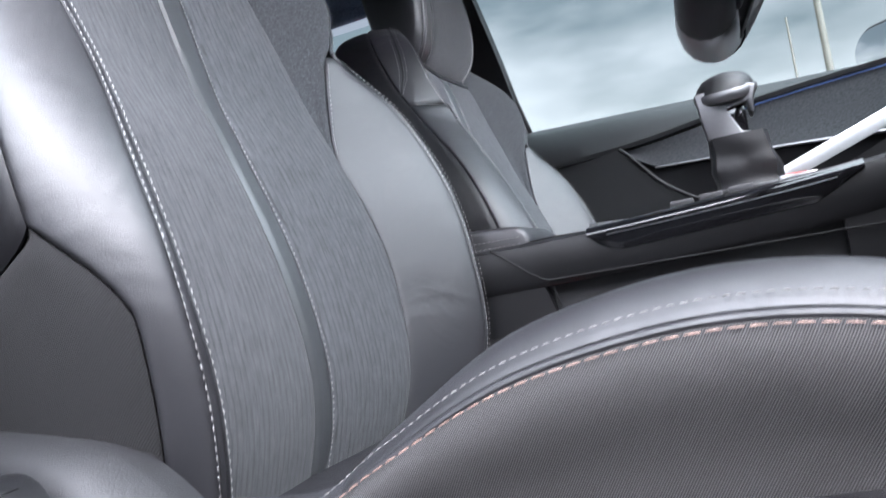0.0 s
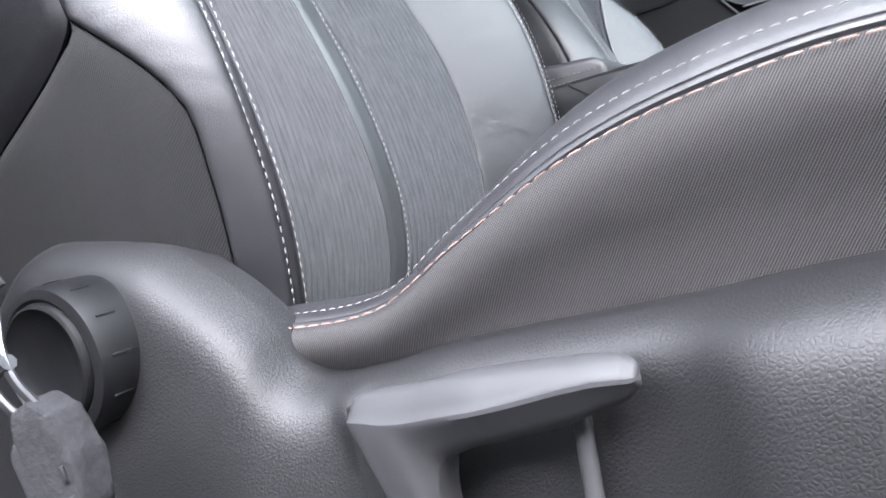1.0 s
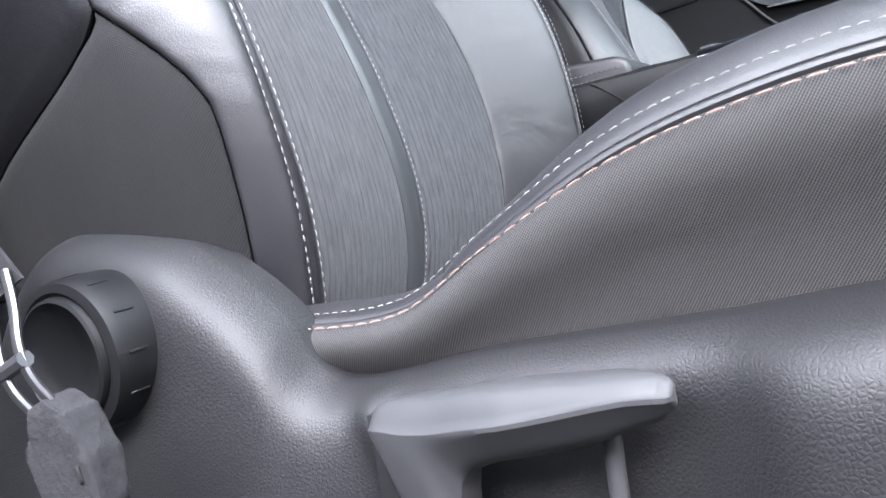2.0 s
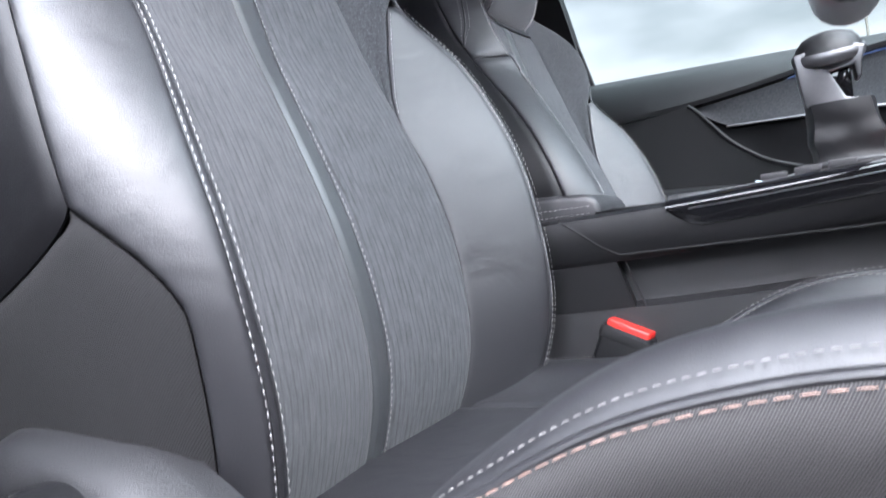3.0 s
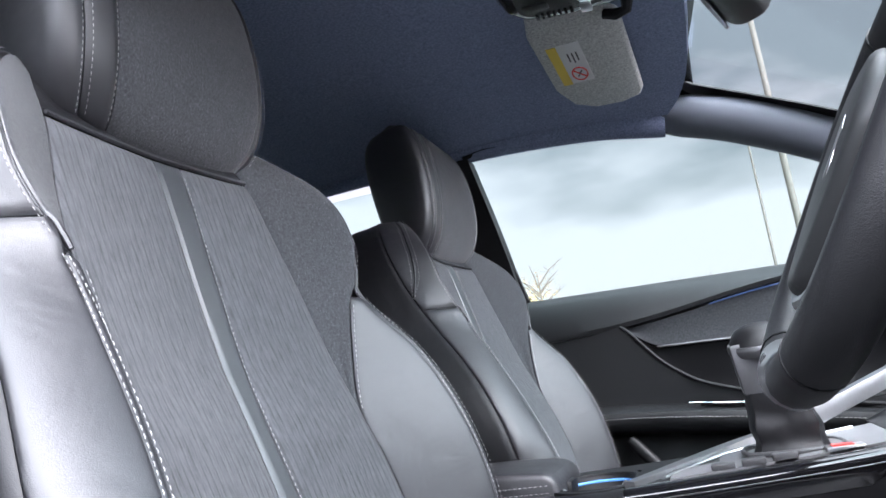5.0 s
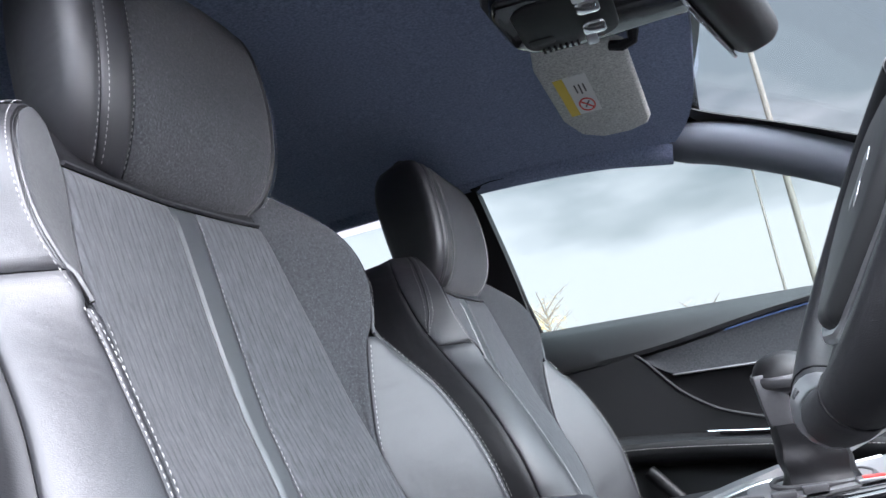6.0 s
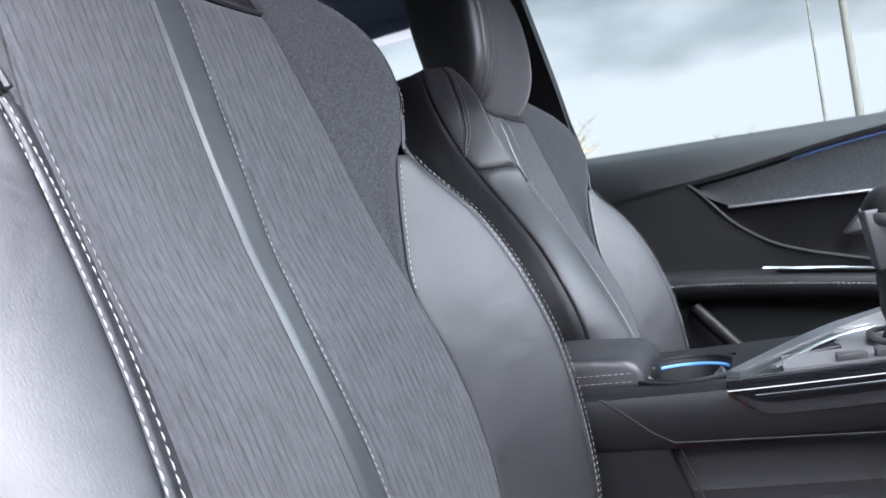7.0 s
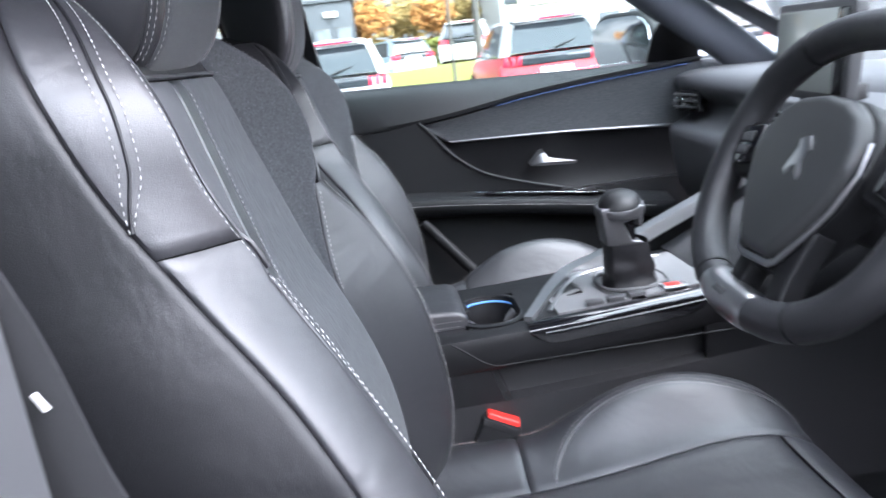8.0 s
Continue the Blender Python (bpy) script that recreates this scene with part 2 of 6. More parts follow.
def mesh_of(bm, mat, name, origin, smooth=True, angle=40):
    bmesh.ops.recalc_face_normals(bm, faces=bm.faces)
    bmesh.ops.translate(bm, verts=bm.verts, vec=-origin)
    for f in bm.faces:
        f.smooth = smooth
    for e in bm.edges:
        if len(e.link_faces) == 2 and e.calc_face_angle(0) > radians(angle):
            e.smooth = False
    me = bpy.data.meshes.new(name)
    bm.to_mesh(me)
    bm.free()
    me.materials.append(mat)
    return me


def part(name, bm, mat, parent, label="", smooth=True, angle=40):
    """Links bm, whose points are in the car's own metres, as one mesh under parent."""
    origin = ORIGIN[parent]
    ob = new(name, mesh_of(bm, mat, name, origin, smooth, angle))
    ob.parent = parent
    ORIGIN[ob] = origin
    return tagged(ob, label)


def solo(name, bm, mat, label, category, kind="", at=(0, 0, 0), smooth=True, angle=40, group=""):
    ob = new(name, mesh_of(bm, mat, name, Vector(at), smooth, angle))
    ob.location = at
    ORIGIN[ob] = Vector(at)
    return tagged(ob, label, category, group, kind)


def cr(xs, ys, x):
    """A smooth curve through (xs, ys), read at x."""
    x = min(max(x, xs[0]), xs[-1])
    k = max(0, min(len(xs) - 2, int(np.searchsorted(xs, x)) - 1))
    h = xs[k + 1] - xs[k]
    t = (x - xs[k]) / h

    def slope(j):
        if j == 0:
            return (ys[1] - ys[0]) / (xs[1] - xs[0])
        if j == len(xs) - 1:
            return (ys[-1] - ys[-2]) / (xs[-1] - xs[-2])
        return (ys[j + 1] - ys[j - 1]) / (xs[j + 1] - xs[j - 1])
    a, b = slope(k) * h, slope(k + 1) * h
    return (2 * t ** 3 - 3 * t ** 2 + 1) * ys[k] + (t ** 3 - 2 * t ** 2 + t) * a + (3 * t ** 2 - 2 * t ** 3) * ys[k + 1] + (t ** 3 - t ** 2) * b


def sheet(points):
    """A mesh from rows of points."""
    bm = bmesh.new()
    rows = [[bm.verts.new(p) for p in row] for row in points]
    for r0, r1 in zip(rows, rows[1:]):
        for a, b, c, d in zip(r0, r0[1:], r1[1:], r1):
            bm.faces.new((a, b, c, d))
    return bm


def slab(points, depth):
    """A closed sheet: the rows of points and the same rows moved by depth (a Vector, or a function of the point)."""
    bm = bmesh.new()
    move = depth if callable(depth) else (lambda p: Vector(depth))
    top = [[bm.verts.new(p) for p in row] for row in points]
    low = [[bm.verts.new(Vector(p) + move(p)) for p in row] for row in points]
    for g in (top, low):
        for r0, r1 in zip(g, g[1:]):
            for a, b, c, d in zip(r0, r0[1:], r1[1:], r1):
                bm.faces.new((a, b, c, d) if g is top else (d, c, b, a))
    n, m = len(points), len(points[0])
    ring = [(0, j) for j in range(m)] + [(i, m - 1) for i in range(1, n)] + [(n - 1, j) for j in range(m - 2, -1, -1)] + [(i, 0) for i in range(n - 2, 0, -1)]
    for (i, j), (k, l) in zip(ring, ring[1:] + ring[:1]):
        bm.faces.new((top[i][j], low[i][j], low[k][l], top[k][l]))
    return bm


def tube(path, r, n=8, closed=False, squash=None, bm=None):
    """A round bar along a path; r a number or one for each point; squash: (vector, factor) flattens it."""
    bm = bm or bmesh.new()
    path = [Vector(p) for p in path]
    rings = []
    up = None
    for k, p in enumerate(path):
        a = path[k - 1] if (k or closed) else p
        b = path[(k + 1) % len(path)] if (k < len(path) - 1 or closed) else p
        d = (b - a).normalized()
        if up is None:
            up = d.orthogonal().normalized()
        up = (up - d * up.dot(d)).normalized()
        side = d.cross(up)
        rr = r[k] if isinstance(r, (list, tuple)) else r
        ring = []
        for j in range(n):
            q = up * math.cos(2 * math.pi * j / n) * rr + side * math.sin(2 * math.pi * j / n) * rr
            if squash:
                ax = Vector(squash[0])
                q -= ax * q.dot(ax) * (1 - squash[1])
            ring.append(bm.verts.new(p + q))
        rings.append(ring)
    pairs = list(zip(rings, rings[1:])) + ([(rings[-1], rings[0])] if closed else [])
    for r0, r1 in pairs:
        for j in range(n):
            bm.faces.new((r0[j], r0[(j + 1) % n], r1[(j + 1) % n], r1[j]))
    if not closed:
        bm.faces.new(rings[0][::-1])
        bm.faces.new(rings[-1])
    return bm


def prism(outline, axis, lo, hi, bevel=0.0, segments=2):
    """An outline (pairs) pushed from lo to hi along an axis, its edges rounded."""
    bm = bmesh.new()

    def at(p, h):
        return {"x": (h, p[0], p[1]), "y": (p[0], h, p[1]), "z": (p[0], p[1], h)}[axis]
    a = [bm.verts.new(at(p, lo)) for p in outline]
    b = [bm.verts.new(at(p, hi)) for p in outline]
    bm.faces.new(a[::-1])
    bm.faces.new(b)
    n = len(outline)
    for k in range(n):
        bm.faces.new((a[k], a[(k + 1) % n], b[(k + 1) % n], b[k]))
    if bevel:
        bmesh.ops.recalc_face_normals(bm, faces=bm.faces)
        sharp = [e for e in bm.edges if e.calc_face_angle(0) > radians(25)]
        bmesh.ops.bevel(bm, geom=sharp, offset=bevel, segments=segments, affect="EDGES", profile=0.5, clamp_overlap=True)
    return bm


def box(x0, x1, y0, y1, z0, z1, bevel=0.004, segments=2):
    return prism([(x0, y0), (x1, y0), (x1, y1), (x0, y1)], "z", z0, z1, bevel, segments)


def merge(*bms):
    """One mesh out of several."""
    for other in bms[1:]:
        me = bpy.data.meshes.new("tmp")
        other.to_mesh(me)
        other.free()
        bms[0].from_mesh(me)
        bpy.data.meshes.remove(me)
    return bms[0]


def moved(bm, m):
    bmesh.ops.transform(bm, matrix=m, verts=bm.verts)
    return bm


def rounded(w, h, r, n=5):
    """A rounded rectangle's outline round (0, 0)."""
    pts = []
    for cx, cy, a0 in ((w / 2 - r, h / 2 - r, 0), (-w / 2 + r, h / 2 - r, 90), (-w / 2 + r, -h / 2 + r, 180), (w / 2 - r, -h / 2 + r, 270)):
        pts += [(cx + r * math.cos(radians(a0 + 90 * k / n)), cy + r * math.sin(radians(a0 + 90 * k / n))) for k in range(n + 1)]
    return pts


def smooth_path(pts, steps=8):
    """Points along a smooth curve through pts."""
    pts = [Vector(p) for p in pts]
    ks = list(range(len(pts)))
    axes = [[p[a] for p in pts] for a in range(3)]
    n = (len(pts) - 1) * steps
    return [Vector([cr(ks, axes[a], (len(pts) - 1) * k / n) for a in range(3)]) for k in range(n + 1)]


def stitches(path, normals, length=0.0034, gap=0.0022, r=0.00036):
    """A row of raised thread stitches along a path."""
    bm = bmesh.new()
    acc = [0.0]
    for a, b in zip(path, path[1:]):
        acc.append(acc[-1] + (b - a).length)
    def at(s, arr):
        k = max(0, min(len(acc) - 2, int(np.searchsorted(acc, s)) - 1))
        f = (s - acc[k]) / max(1e-9, acc[k + 1] - acc[k])
        return arr[k].lerp(arr[k + 1], f)
    s = 0.0
    while s + length < acc[-1]:
        a, b = at(s, path), at(s + length, path)
        n = at(s + length / 2, normals).normalized()
        d = (b - a).normalized()
        side = d.cross(n)
        rows = []
        for f, w, h in ((0, 0.45, -0.3), (0.25, 1, 0.7), (0.75, 1, 0.7), (1, 0.45, -0.3)):
            c = a.lerp(b, f) + n * h * r
            rows.append([bm.verts.new(c + side * w * r * q + n * r * w * z) for q, z in ((-1, -0.6), (-0.6, 0.6), (0.6, 0.6), (1, -0.6))])
        for r0, r1 in zip(rows, rows[1:]):
            for j in range(3):
                bm.faces.new((r0[j], r0[j + 1], r1[j + 1], r1[j]))
        bm.faces.new(rows[0][::-1])
        bm.faces.new(rows[-1])
        s += length + gap
    return bm


class Skin:
    """A surface S(s, v): across a section the knots 0, 1, 2 ... (mirrored for minus), lengthways v."""

    def __init__(self, vs, knots, place, inner, pull=1.0):
        self.vs, self.knots, self.place, self.inner, self.pull = vs, knots, place, inner, pull
        mid = (vs[0] + vs[-1]) / 2
        self.sign = 1
        self.sign = 1 if self.normal(0.3, mid).dot(self(0.3, mid) - inner(mid)) > 0 else -1

    def __call__(self, s, v):
        sign = -1 if s < 0 else 1
        a = abs(s)
        n = len(self.knots) - 1
        k = max(0, min(n - 1, int(a)))
        t = a - k

        def knot(j):
            if j < 0:
                p = knot(-j)
                return (-p[0], p[1])
            j = min(j, n)
            row = self.knots[j]
            return (cr(self.vs, row[0 if (len(row) < 4 or sign > 0) else 3], v), cr(self.vs, row[1 if (len(row) < 3 or sign > 0) else 2], v))
        p0, p1, p2, p3 = knot(k - 1), knot(k), knot(k + 1), knot(k + 2)
        res = []
        for c in range(2):
            m1, m2 = self.pull * (p2[c] - p0[c]) / 2, self.pull * (p3[c] - p1[c]) / 2
            res.append((2 * t ** 3 - 3 * t ** 2 + 1) * p1[c] + (t ** 3 - 2 * t ** 2 + t) * m1 + (3 * t ** 2 - 2 * t ** 3) * p2[c] + (t ** 3 - t ** 2) * m2)
        return self.place(res[0] * sign, res[1], v)

    def normal(self, s, v, e=0.02):
        ds = self(s + e, v) - self(s - e, v)
        dv = self(s, v + e * 0.3) - self(s, v - e * 0.3)
        n = ds.cross(dv)
        if n.length < 1e-10 and e < 0.5:
            return self.normal(s, v, e * 2.5)
        return n.normalized() * self.sign

    def panel(self, to_sv, nu, nv, lift=0.004, edge=0.008, depth=0.012, drop=0.0026):
        """A padded panel: to_sv(a, b) maps the unit square onto the skin; its rim rolls down into the seam."""
        grid, norm = [], []
        for i in range(nv + 1):
            row, nrow = [], []
            for j in range(nu + 1):
                # points crowd towards the rims
                a = 0.5 - 0.5 * math.cos(math.pi * j / nu) if nu > 3 else j / nu
                b = 0.5 - 0.5 * math.cos(math.pi * i / nv) if nv > 3 else i / nv
                a, b = 0.5 * a + 0.5 * j / nu, 0.5 * b + 0.5 * i / nv
                s, v = to_sv(a, b)
                row.append(self(s, v))
                nrow.append(self.normal(s, v))
            grid.append(row)
            norm.append(nrow)
        rows, thick = [], {}
        for i in range(nv + 1):
            row = []
            for j in range(nu + 1):
                p = grid[i][j]
                d = min((p - grid[i][0]).length, (p - grid[i][nu]).length, (p - grid[0][j]).length, (p - grid[nv][j]).length)
                f = min(1.0, d / edge)
                row.append(p + norm[i][j] * (lift - drop * (1 - math.sqrt(1 - (1 - f) ** 2)) - 0.001))
                thick[tuple(row[-1])] = norm[i][j] * -lerp(0.002, depth, min(1.0, d / 0.03))
            rows.append(row)
        return slab(rows, lambda p: thick[tuple(p)])

    def line(self, to_sv, n=60, off=0.003):
        pts, nor = [], []
        for k in range(n + 1):
            s, v = to_sv(k / n)
            nn = self.normal(s, v)
            pts.append(self(s, v) + nn * off)
            nor.append(nn)
        return pts, nor


# ---------------------------------------------------------------- car shell
MID = 0.926          # the car's middle line
FLOOR = 0.36


def lerp(a, b, t):
    return a + (b - a) * t


def seat(name, dx, yc, dz, outer, label):
    """A front sports seat. outer: -1 where its door is on the minus-y side, else 1."""
    th = thing(name, (-0.1 + dx, yc, FLOOR), label, "car seat", "front seats")
    V = [0.56, 0.63, 0.68, 0.73, 0.80, 0.86, 0.92, 0.98, 1.05, 1.11, 1.17, 1.215, 1.245, 1.26]
    XC = [-0.392, -0.359, -0.345, -0.344, -0.357, -0.376, -0.400, -0.427, -0.449, -0.465, -0.482, -0.502, -0.526, -0.545]
    knots = [
        ([0.0] * 14, XC),
        ([0.12, 0.140, 0.150, 0.156, 0.163, 0.162, 0.157, 0.158, 0.154, 0.146, 0.134, 0.122, 0.095, 0.06],
         [-0.381, -0.347, -0.332, -0.330, -0.340, -0.357, -0.380, -0.407, -0.431, -0.451, -0.470, -0.494, -0.524, -0.545]),
        ([0.12, 0.140, 0.150, 0.156, 0.163, 0.162, 0.158, 0.174, 0.192, 0.212, 0.207, 0.172, 0.122, 0.08],
         [-0.381, -0.347, -0.332, -0.330, -0.340, -0.357, -0.380, -0.390, -0.393, -0.394, -0.419, -0.468, -0.515, -0.545],
         [-0.381, -0.347, -0.332, -0.330, -0.340, -0.357, -0.380, -0.390, -0.400, -0.424, -0.444, -0.477, -0.515, -0.545],
         [0.12, 0.140, 0.150, 0.156, 0.163, 0.162, 0.158, 0.171, 0.188, 0.202, 0.198, 0.164, 0.116, 0.08]),
        ([0.175, 0.206, 0.220, 0.228, 0.236, 0.241, 0.241, 0.234, 0.206, 0.214, 0.209, 0.174, 0.124, 0.082],
         [-0.328, -0.294, -0.275, -0.268, -0.274, -0.286, -0.308, -0.340, -0.390, -0.394, -0.420, -0.469, -0.516, -0.546],
         [-0.328, -0.294, -0.275, -0.268, -0.274, -0.295, -0.325, -0.358, -0.398, -0.423, -0.443, -0.477, -0.516, -0.546],
         [0.175, 0.206, 0.220, 0.228, 0.236, 0.231, 0.217, 0.206, 0.195, 0.205, 0.200, 0.166, 0.118, 0.082]),
        ([0.22, 0.245, 0.256, 0.264, 0.274, 0.279, 0.280, 0.277, 0.266, 0.254, 0.238, 0.205, 0.145, 0.09],
         [-0.365, -0.345, -0.332, -0.325, -0.322, -0.330, -0.346, -0.374, -0.422, -0.455, -0.490, -0.520, -0.545, -0.555],
         [-0.365, -0.345, -0.332, -0.325, -0.322, -0.332, -0.354, -0.388, -0.438, -0.474, -0.500, -0.522, -0.545, -0.555],
         [0.22, 0.245, 0.256, 0.264, 0.272, 0.276, 0.268, 0.250, 0.232, 0.228, 0.221, 0.192, 0.138, 0.09]),
        ([0.225, 0.24, 0.245, 0.25, 0.255, 0.257, 0.257, 0.25, 0.24, 0.228, 0.212, 0.18, 0.12, 0.07],
         [-0.47, -0.47, -0.47, -0.475, -0.485, -0.50, -0.52, -0.54, -0.56, -0.57, -0.58, -0.585, -0.58, -0.57]),
        ([0.0] * 14, [-0.49, -0.49, -0.49, -0.495, -0.505, -0.52, -0.54, -0.56, -0.58, -0.59, -0.60, -0.60, -0.59, -0.57]),
    ]
    skin = Skin(V, knots, lambda y, x, v: Vector((x + dx, y + yc, v + dz)), lambda v: Vector((cr(V, XC, v) - 0.06 + dx, yc, v + dz)), 0.55)
    # backrest

    def sunk(s, v):
        # the foam lies a little inside the covers
        p = skin(s, v)
        deep = Vector((cr(V, XC, v) - 0.10 + dx, yc + (p.y - yc) * 0.5, v + dz))
        return p + (deep - p).normalized() * min(0.011, (deep - p).length * 0.5)
    core = sheet([[sunk(-6 + 12 * j / 72, V[0] + (V[-1] - V[0]) * i / 44) for j in range(73)] for i in range(45)])
    bmesh.ops.remove_doubles(core, verts=core.verts, dist=0.0004)
    bmesh.ops.holes_fill(core, edges=[e for e in core.edges if e.is_boundary], sides=200)
    back = part("backrest", core, CORE, th, "black leather and charcoal cloth backrest")
    strip0 = lambda v: cr([0.56, 0.70, 0.90, 1.0, 1.1, 1.18], [-0.115, -0.115, -0.105, -0.03, -0.008, -0.005], v)
    strip1 = lambda v: cr([0.56, 0.70, 0.90, 1.0, 1.1, 1.18], [0.125, 0.125, 0.125, 0.205, 0.255, 0.295], v)
    bot, top = 0.585, 1.178
    part("cloth_insert", skin.panel(lambda a, b: (lerp(-0.985, strip0(lerp(bot, top, b)) - 0.010, a), lerp(bot, top, b)), 14, 40, 0.006), RIB, back, "ribbed charcoal cloth insert")
    part("cloth_insert", skin.panel(lambda a, b: (lerp(strip1(lerp(bot, top, b)) + 0.006, 0.985, a), lerp(bot, top, b)), 14, 40, 0.006), RIB, back, "ribbed charcoal cloth insert")
    part("leather_strip", skin.panel(lambda a, b: (lerp(strip0(lerp(bot, top, b)), strip1(lerp(bot, top, b)), a), lerp(bot, top, b)), 6, 40, 0.006, 0.004), STRIP, back, "smooth dark leather strip")
    part("top_band", skin.panel(lambda a, b: (lerp(-1, 1, a), lerp(1.183, 1.25, b)), 16, 8, 0.004), LEATHER_SHADED, back)
    for sg in (-1, 1):
        crest_s = lambda v, lo, hi: lerp(lo, hi, max(0.0, min(1.0, (v - 1.044) / 0.016)))
        # felt cloth wing face, from a point at the seam up to the shoulder
        part("wing_cloth", skin.panel(lambda a, b: (sg * lerp(1.006, crest_s(lerp(0.925, 1.243, b), 1.985, 2.47), a), lerp(0.925, 1.243, b)), 14, 34, 0.005), FELT, back, "mottled charcoal cloth")
        part("bolster_panel", skin.panel(lambda a, b: (sg * lerp(2.008, 2.99, a), lerp(bot, 1.046, b)), 16, 44, 0.005, 0.005), LEATHER, back, "smooth black leather")
        side_in = lambda v: 4 if v > 0.828 else lerp(3.45, 4, max(0, (v - 0.77) / 0.058) ** 1.6)
        part("outer_panel", skin.panel(lambda a, b: (sg * lerp(crest_s(lerp(bot, 1.072, b), 3.015, 2.53), side_in(lerp(bot, 1.072, b)) - 0.006, a), lerp(bot, 1.0733, b)), 18, 48, 0.005, 0.005), LEATHER, back, "smooth black leather")
        part("shoulder_panel", skin.panel(lambda a, b: (sg * lerp(2.53, 3.99, a), lerp(1.0743, 1.244, b)), 16, 20, 0.005, 0.005), LEATHER, back, "smooth black leather shoulder")
        low = lambda s: lerp(0.828, 0.735, max(0, s - 4)) if s > 4 else 0.828
        # same hide as the outer panel, darkened by colour to stand for shade
        part("side_panel", skin.panel(lambda a, b: (sg * lerp(4.005, 5.2, a), lerp(low(lerp(4.005, 5.2, a)) + 0.0006, 1.235, b)), 14, 34, 0.005, 0.005), LEATHER_SHADED, back, "black leather side with shade in its colour")

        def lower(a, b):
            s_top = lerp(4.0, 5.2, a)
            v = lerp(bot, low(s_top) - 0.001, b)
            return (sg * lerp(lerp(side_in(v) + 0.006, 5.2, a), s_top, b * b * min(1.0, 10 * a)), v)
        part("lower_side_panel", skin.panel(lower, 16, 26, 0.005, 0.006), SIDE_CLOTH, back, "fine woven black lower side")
        # thread
        for off in (2.95, 3.08):
            part("stitching", stitches(*skin.line(lambda f: (sg * off, lerp(0.60, 1.045, f)), 90, 0.0062)), THREAD, back, "white double stitching")
        part("stitching", stitches(*skin.line(lambda f: (sg * lerp(2.04, 2.12, f), lerp(0.925, 1.04, f)), 40, 0.0062)), THREAD, back, "white stitching")
        part("stitching", stitches(*skin.line(lambda f: (sg * 3.06, lerp(1.06, 1.235, f)), 50, 0.0062)), THREAD, back, "white stitching")
        fork = [1.09, 1.115, 1.13, 1.16, 1.19, 1.235]
        for row in ([3.97, 3.64, 3.52, 3.41, 3.35, 3.19], [4.0, 3.80, 3.68, 3.57, 3.515, 3.41]):
            part("stitching", stitches(*skin.line(lambda f: (sg * cr(fork, row, lerp(1.236, 1.092, f)), lerp(1.236, 1.092, f)), 60, 0.0064), 0.0030, 0.0026, 0.0004), THREAD, back, "white double stitching")
        part("seam", tube(skin.line(lambda f: (sg * cr(fork, [3.985, 3.72, 3.60, 3.49, 3.43, 3.30], lerp(1.238, 1.092, f)), lerp(1.238, 1.092, f)), 50, 0.0042)[0], 0.0014, 6), LEATHER_SHADED, back)
        part("piping", tube(skin.line(lambda f: (sg * 2.5, lerp(1.05, 1.24, f)), 50, 0.003)[0], 0.0022, 6), LEATHER, back)
    part("stitching", stitches(*skin.line(lambda f: (strip1(lerp(0.60, 1.165, f)) - 0.022, lerp(0.60, 1.165, f)), 90, 0.006)), THREAD, back, "white stitching")
    part("piping", tube(skin.line(lambda f: (lerp(-1, 1, f), 1.181), 40, 0.004)[0], 0.0024, 6), LEATHER, back)

    # headrest
    HV = [1.183, 1.19, 1.21, 1.25, 1.30, 1.35, 1.39, 1.415, 1.43]
    front = [-0.512, -0.492, -0.470, -0.455, -0.452, -0.457, -0.466, -0.480, -0.505]
    wide = [0.088, 0.110, 0.128, 0.138, 0.141, 0.140, 0.137, 0.132, 0.112]
    back_x = [-0.53, -0.545, -0.555, -0.565, -0.575, -0.582, -0.582, -0.57, -0.55]
    hk = [([0.0] * 9, front), ([w * 0.70 for w in wide], [f + 0.001 for f in front]), ([w * 1.0 for w in wide], [f - 0.008 for f in front]),
          ([w * 0.93 for w in wide], [lerp(f, b, 0.5) for f, b in zip(front, back_x)]), ([w * 0.68 for w in wide], [b + 0.006 for b in back_x]), ([0.0] * 9, back_x)]
    hs = Skin(HV, hk, lambda y, x, v: Vector((x + dx, y + yc + 0.016, v + dz)), lambda v: Vector((cr(HV, front, v) - 0.05 + dx, yc, v + dz)), 0.65)
    hc = sheet([[hs(-5 + 10 * j / 60, lerp(HV[0], HV[-1], i / 30)) for j in range(61)] for i in range(31)])
    bmesh.ops.remove_doubles(hc, verts=hc.verts, dist=0.0004)
    bmesh.ops.holes_fill(hc, edges=[e for e in hc.edges if e.is_boundary], sides=200)
    head = part("headrest", hc, LEATHER_SHADED, th, "black leather and charcoal cloth headrest")
    part("headrest_cloth", hs.panel(lambda a, b: (lerp(-0.82, 1.56, a), lerp(1.186, 1.418, b)), 18, 20, 0.006, 0.012), FELT, head, "mottled charcoal cloth")
    part("headrest_side", hs.panel(lambda a, b: (-lerp(0.84, 1.45, a), lerp(1.186, 1.418, b)), 8, 20, 0.005), LEATHER, head, "smooth black leather")
    for sg in (-1, 1):
        part("headrest_side", hs.panel(lambda a, b: (sg * lerp(1.585 if sg > 0 else 1.47, 4.0, a), lerp(1.186, 1.42, b)), 14, 20, 0.005, 0.012), LEATHER, head, "smooth black leather")
    for off in (-0.9, -1.38, -1.56):
        part("stitching", stitches(*hs.line(lambda f: (off, lerp(1.20, 1.41, f)), 40, 0.0062)), THREAD, head, "white stitching")
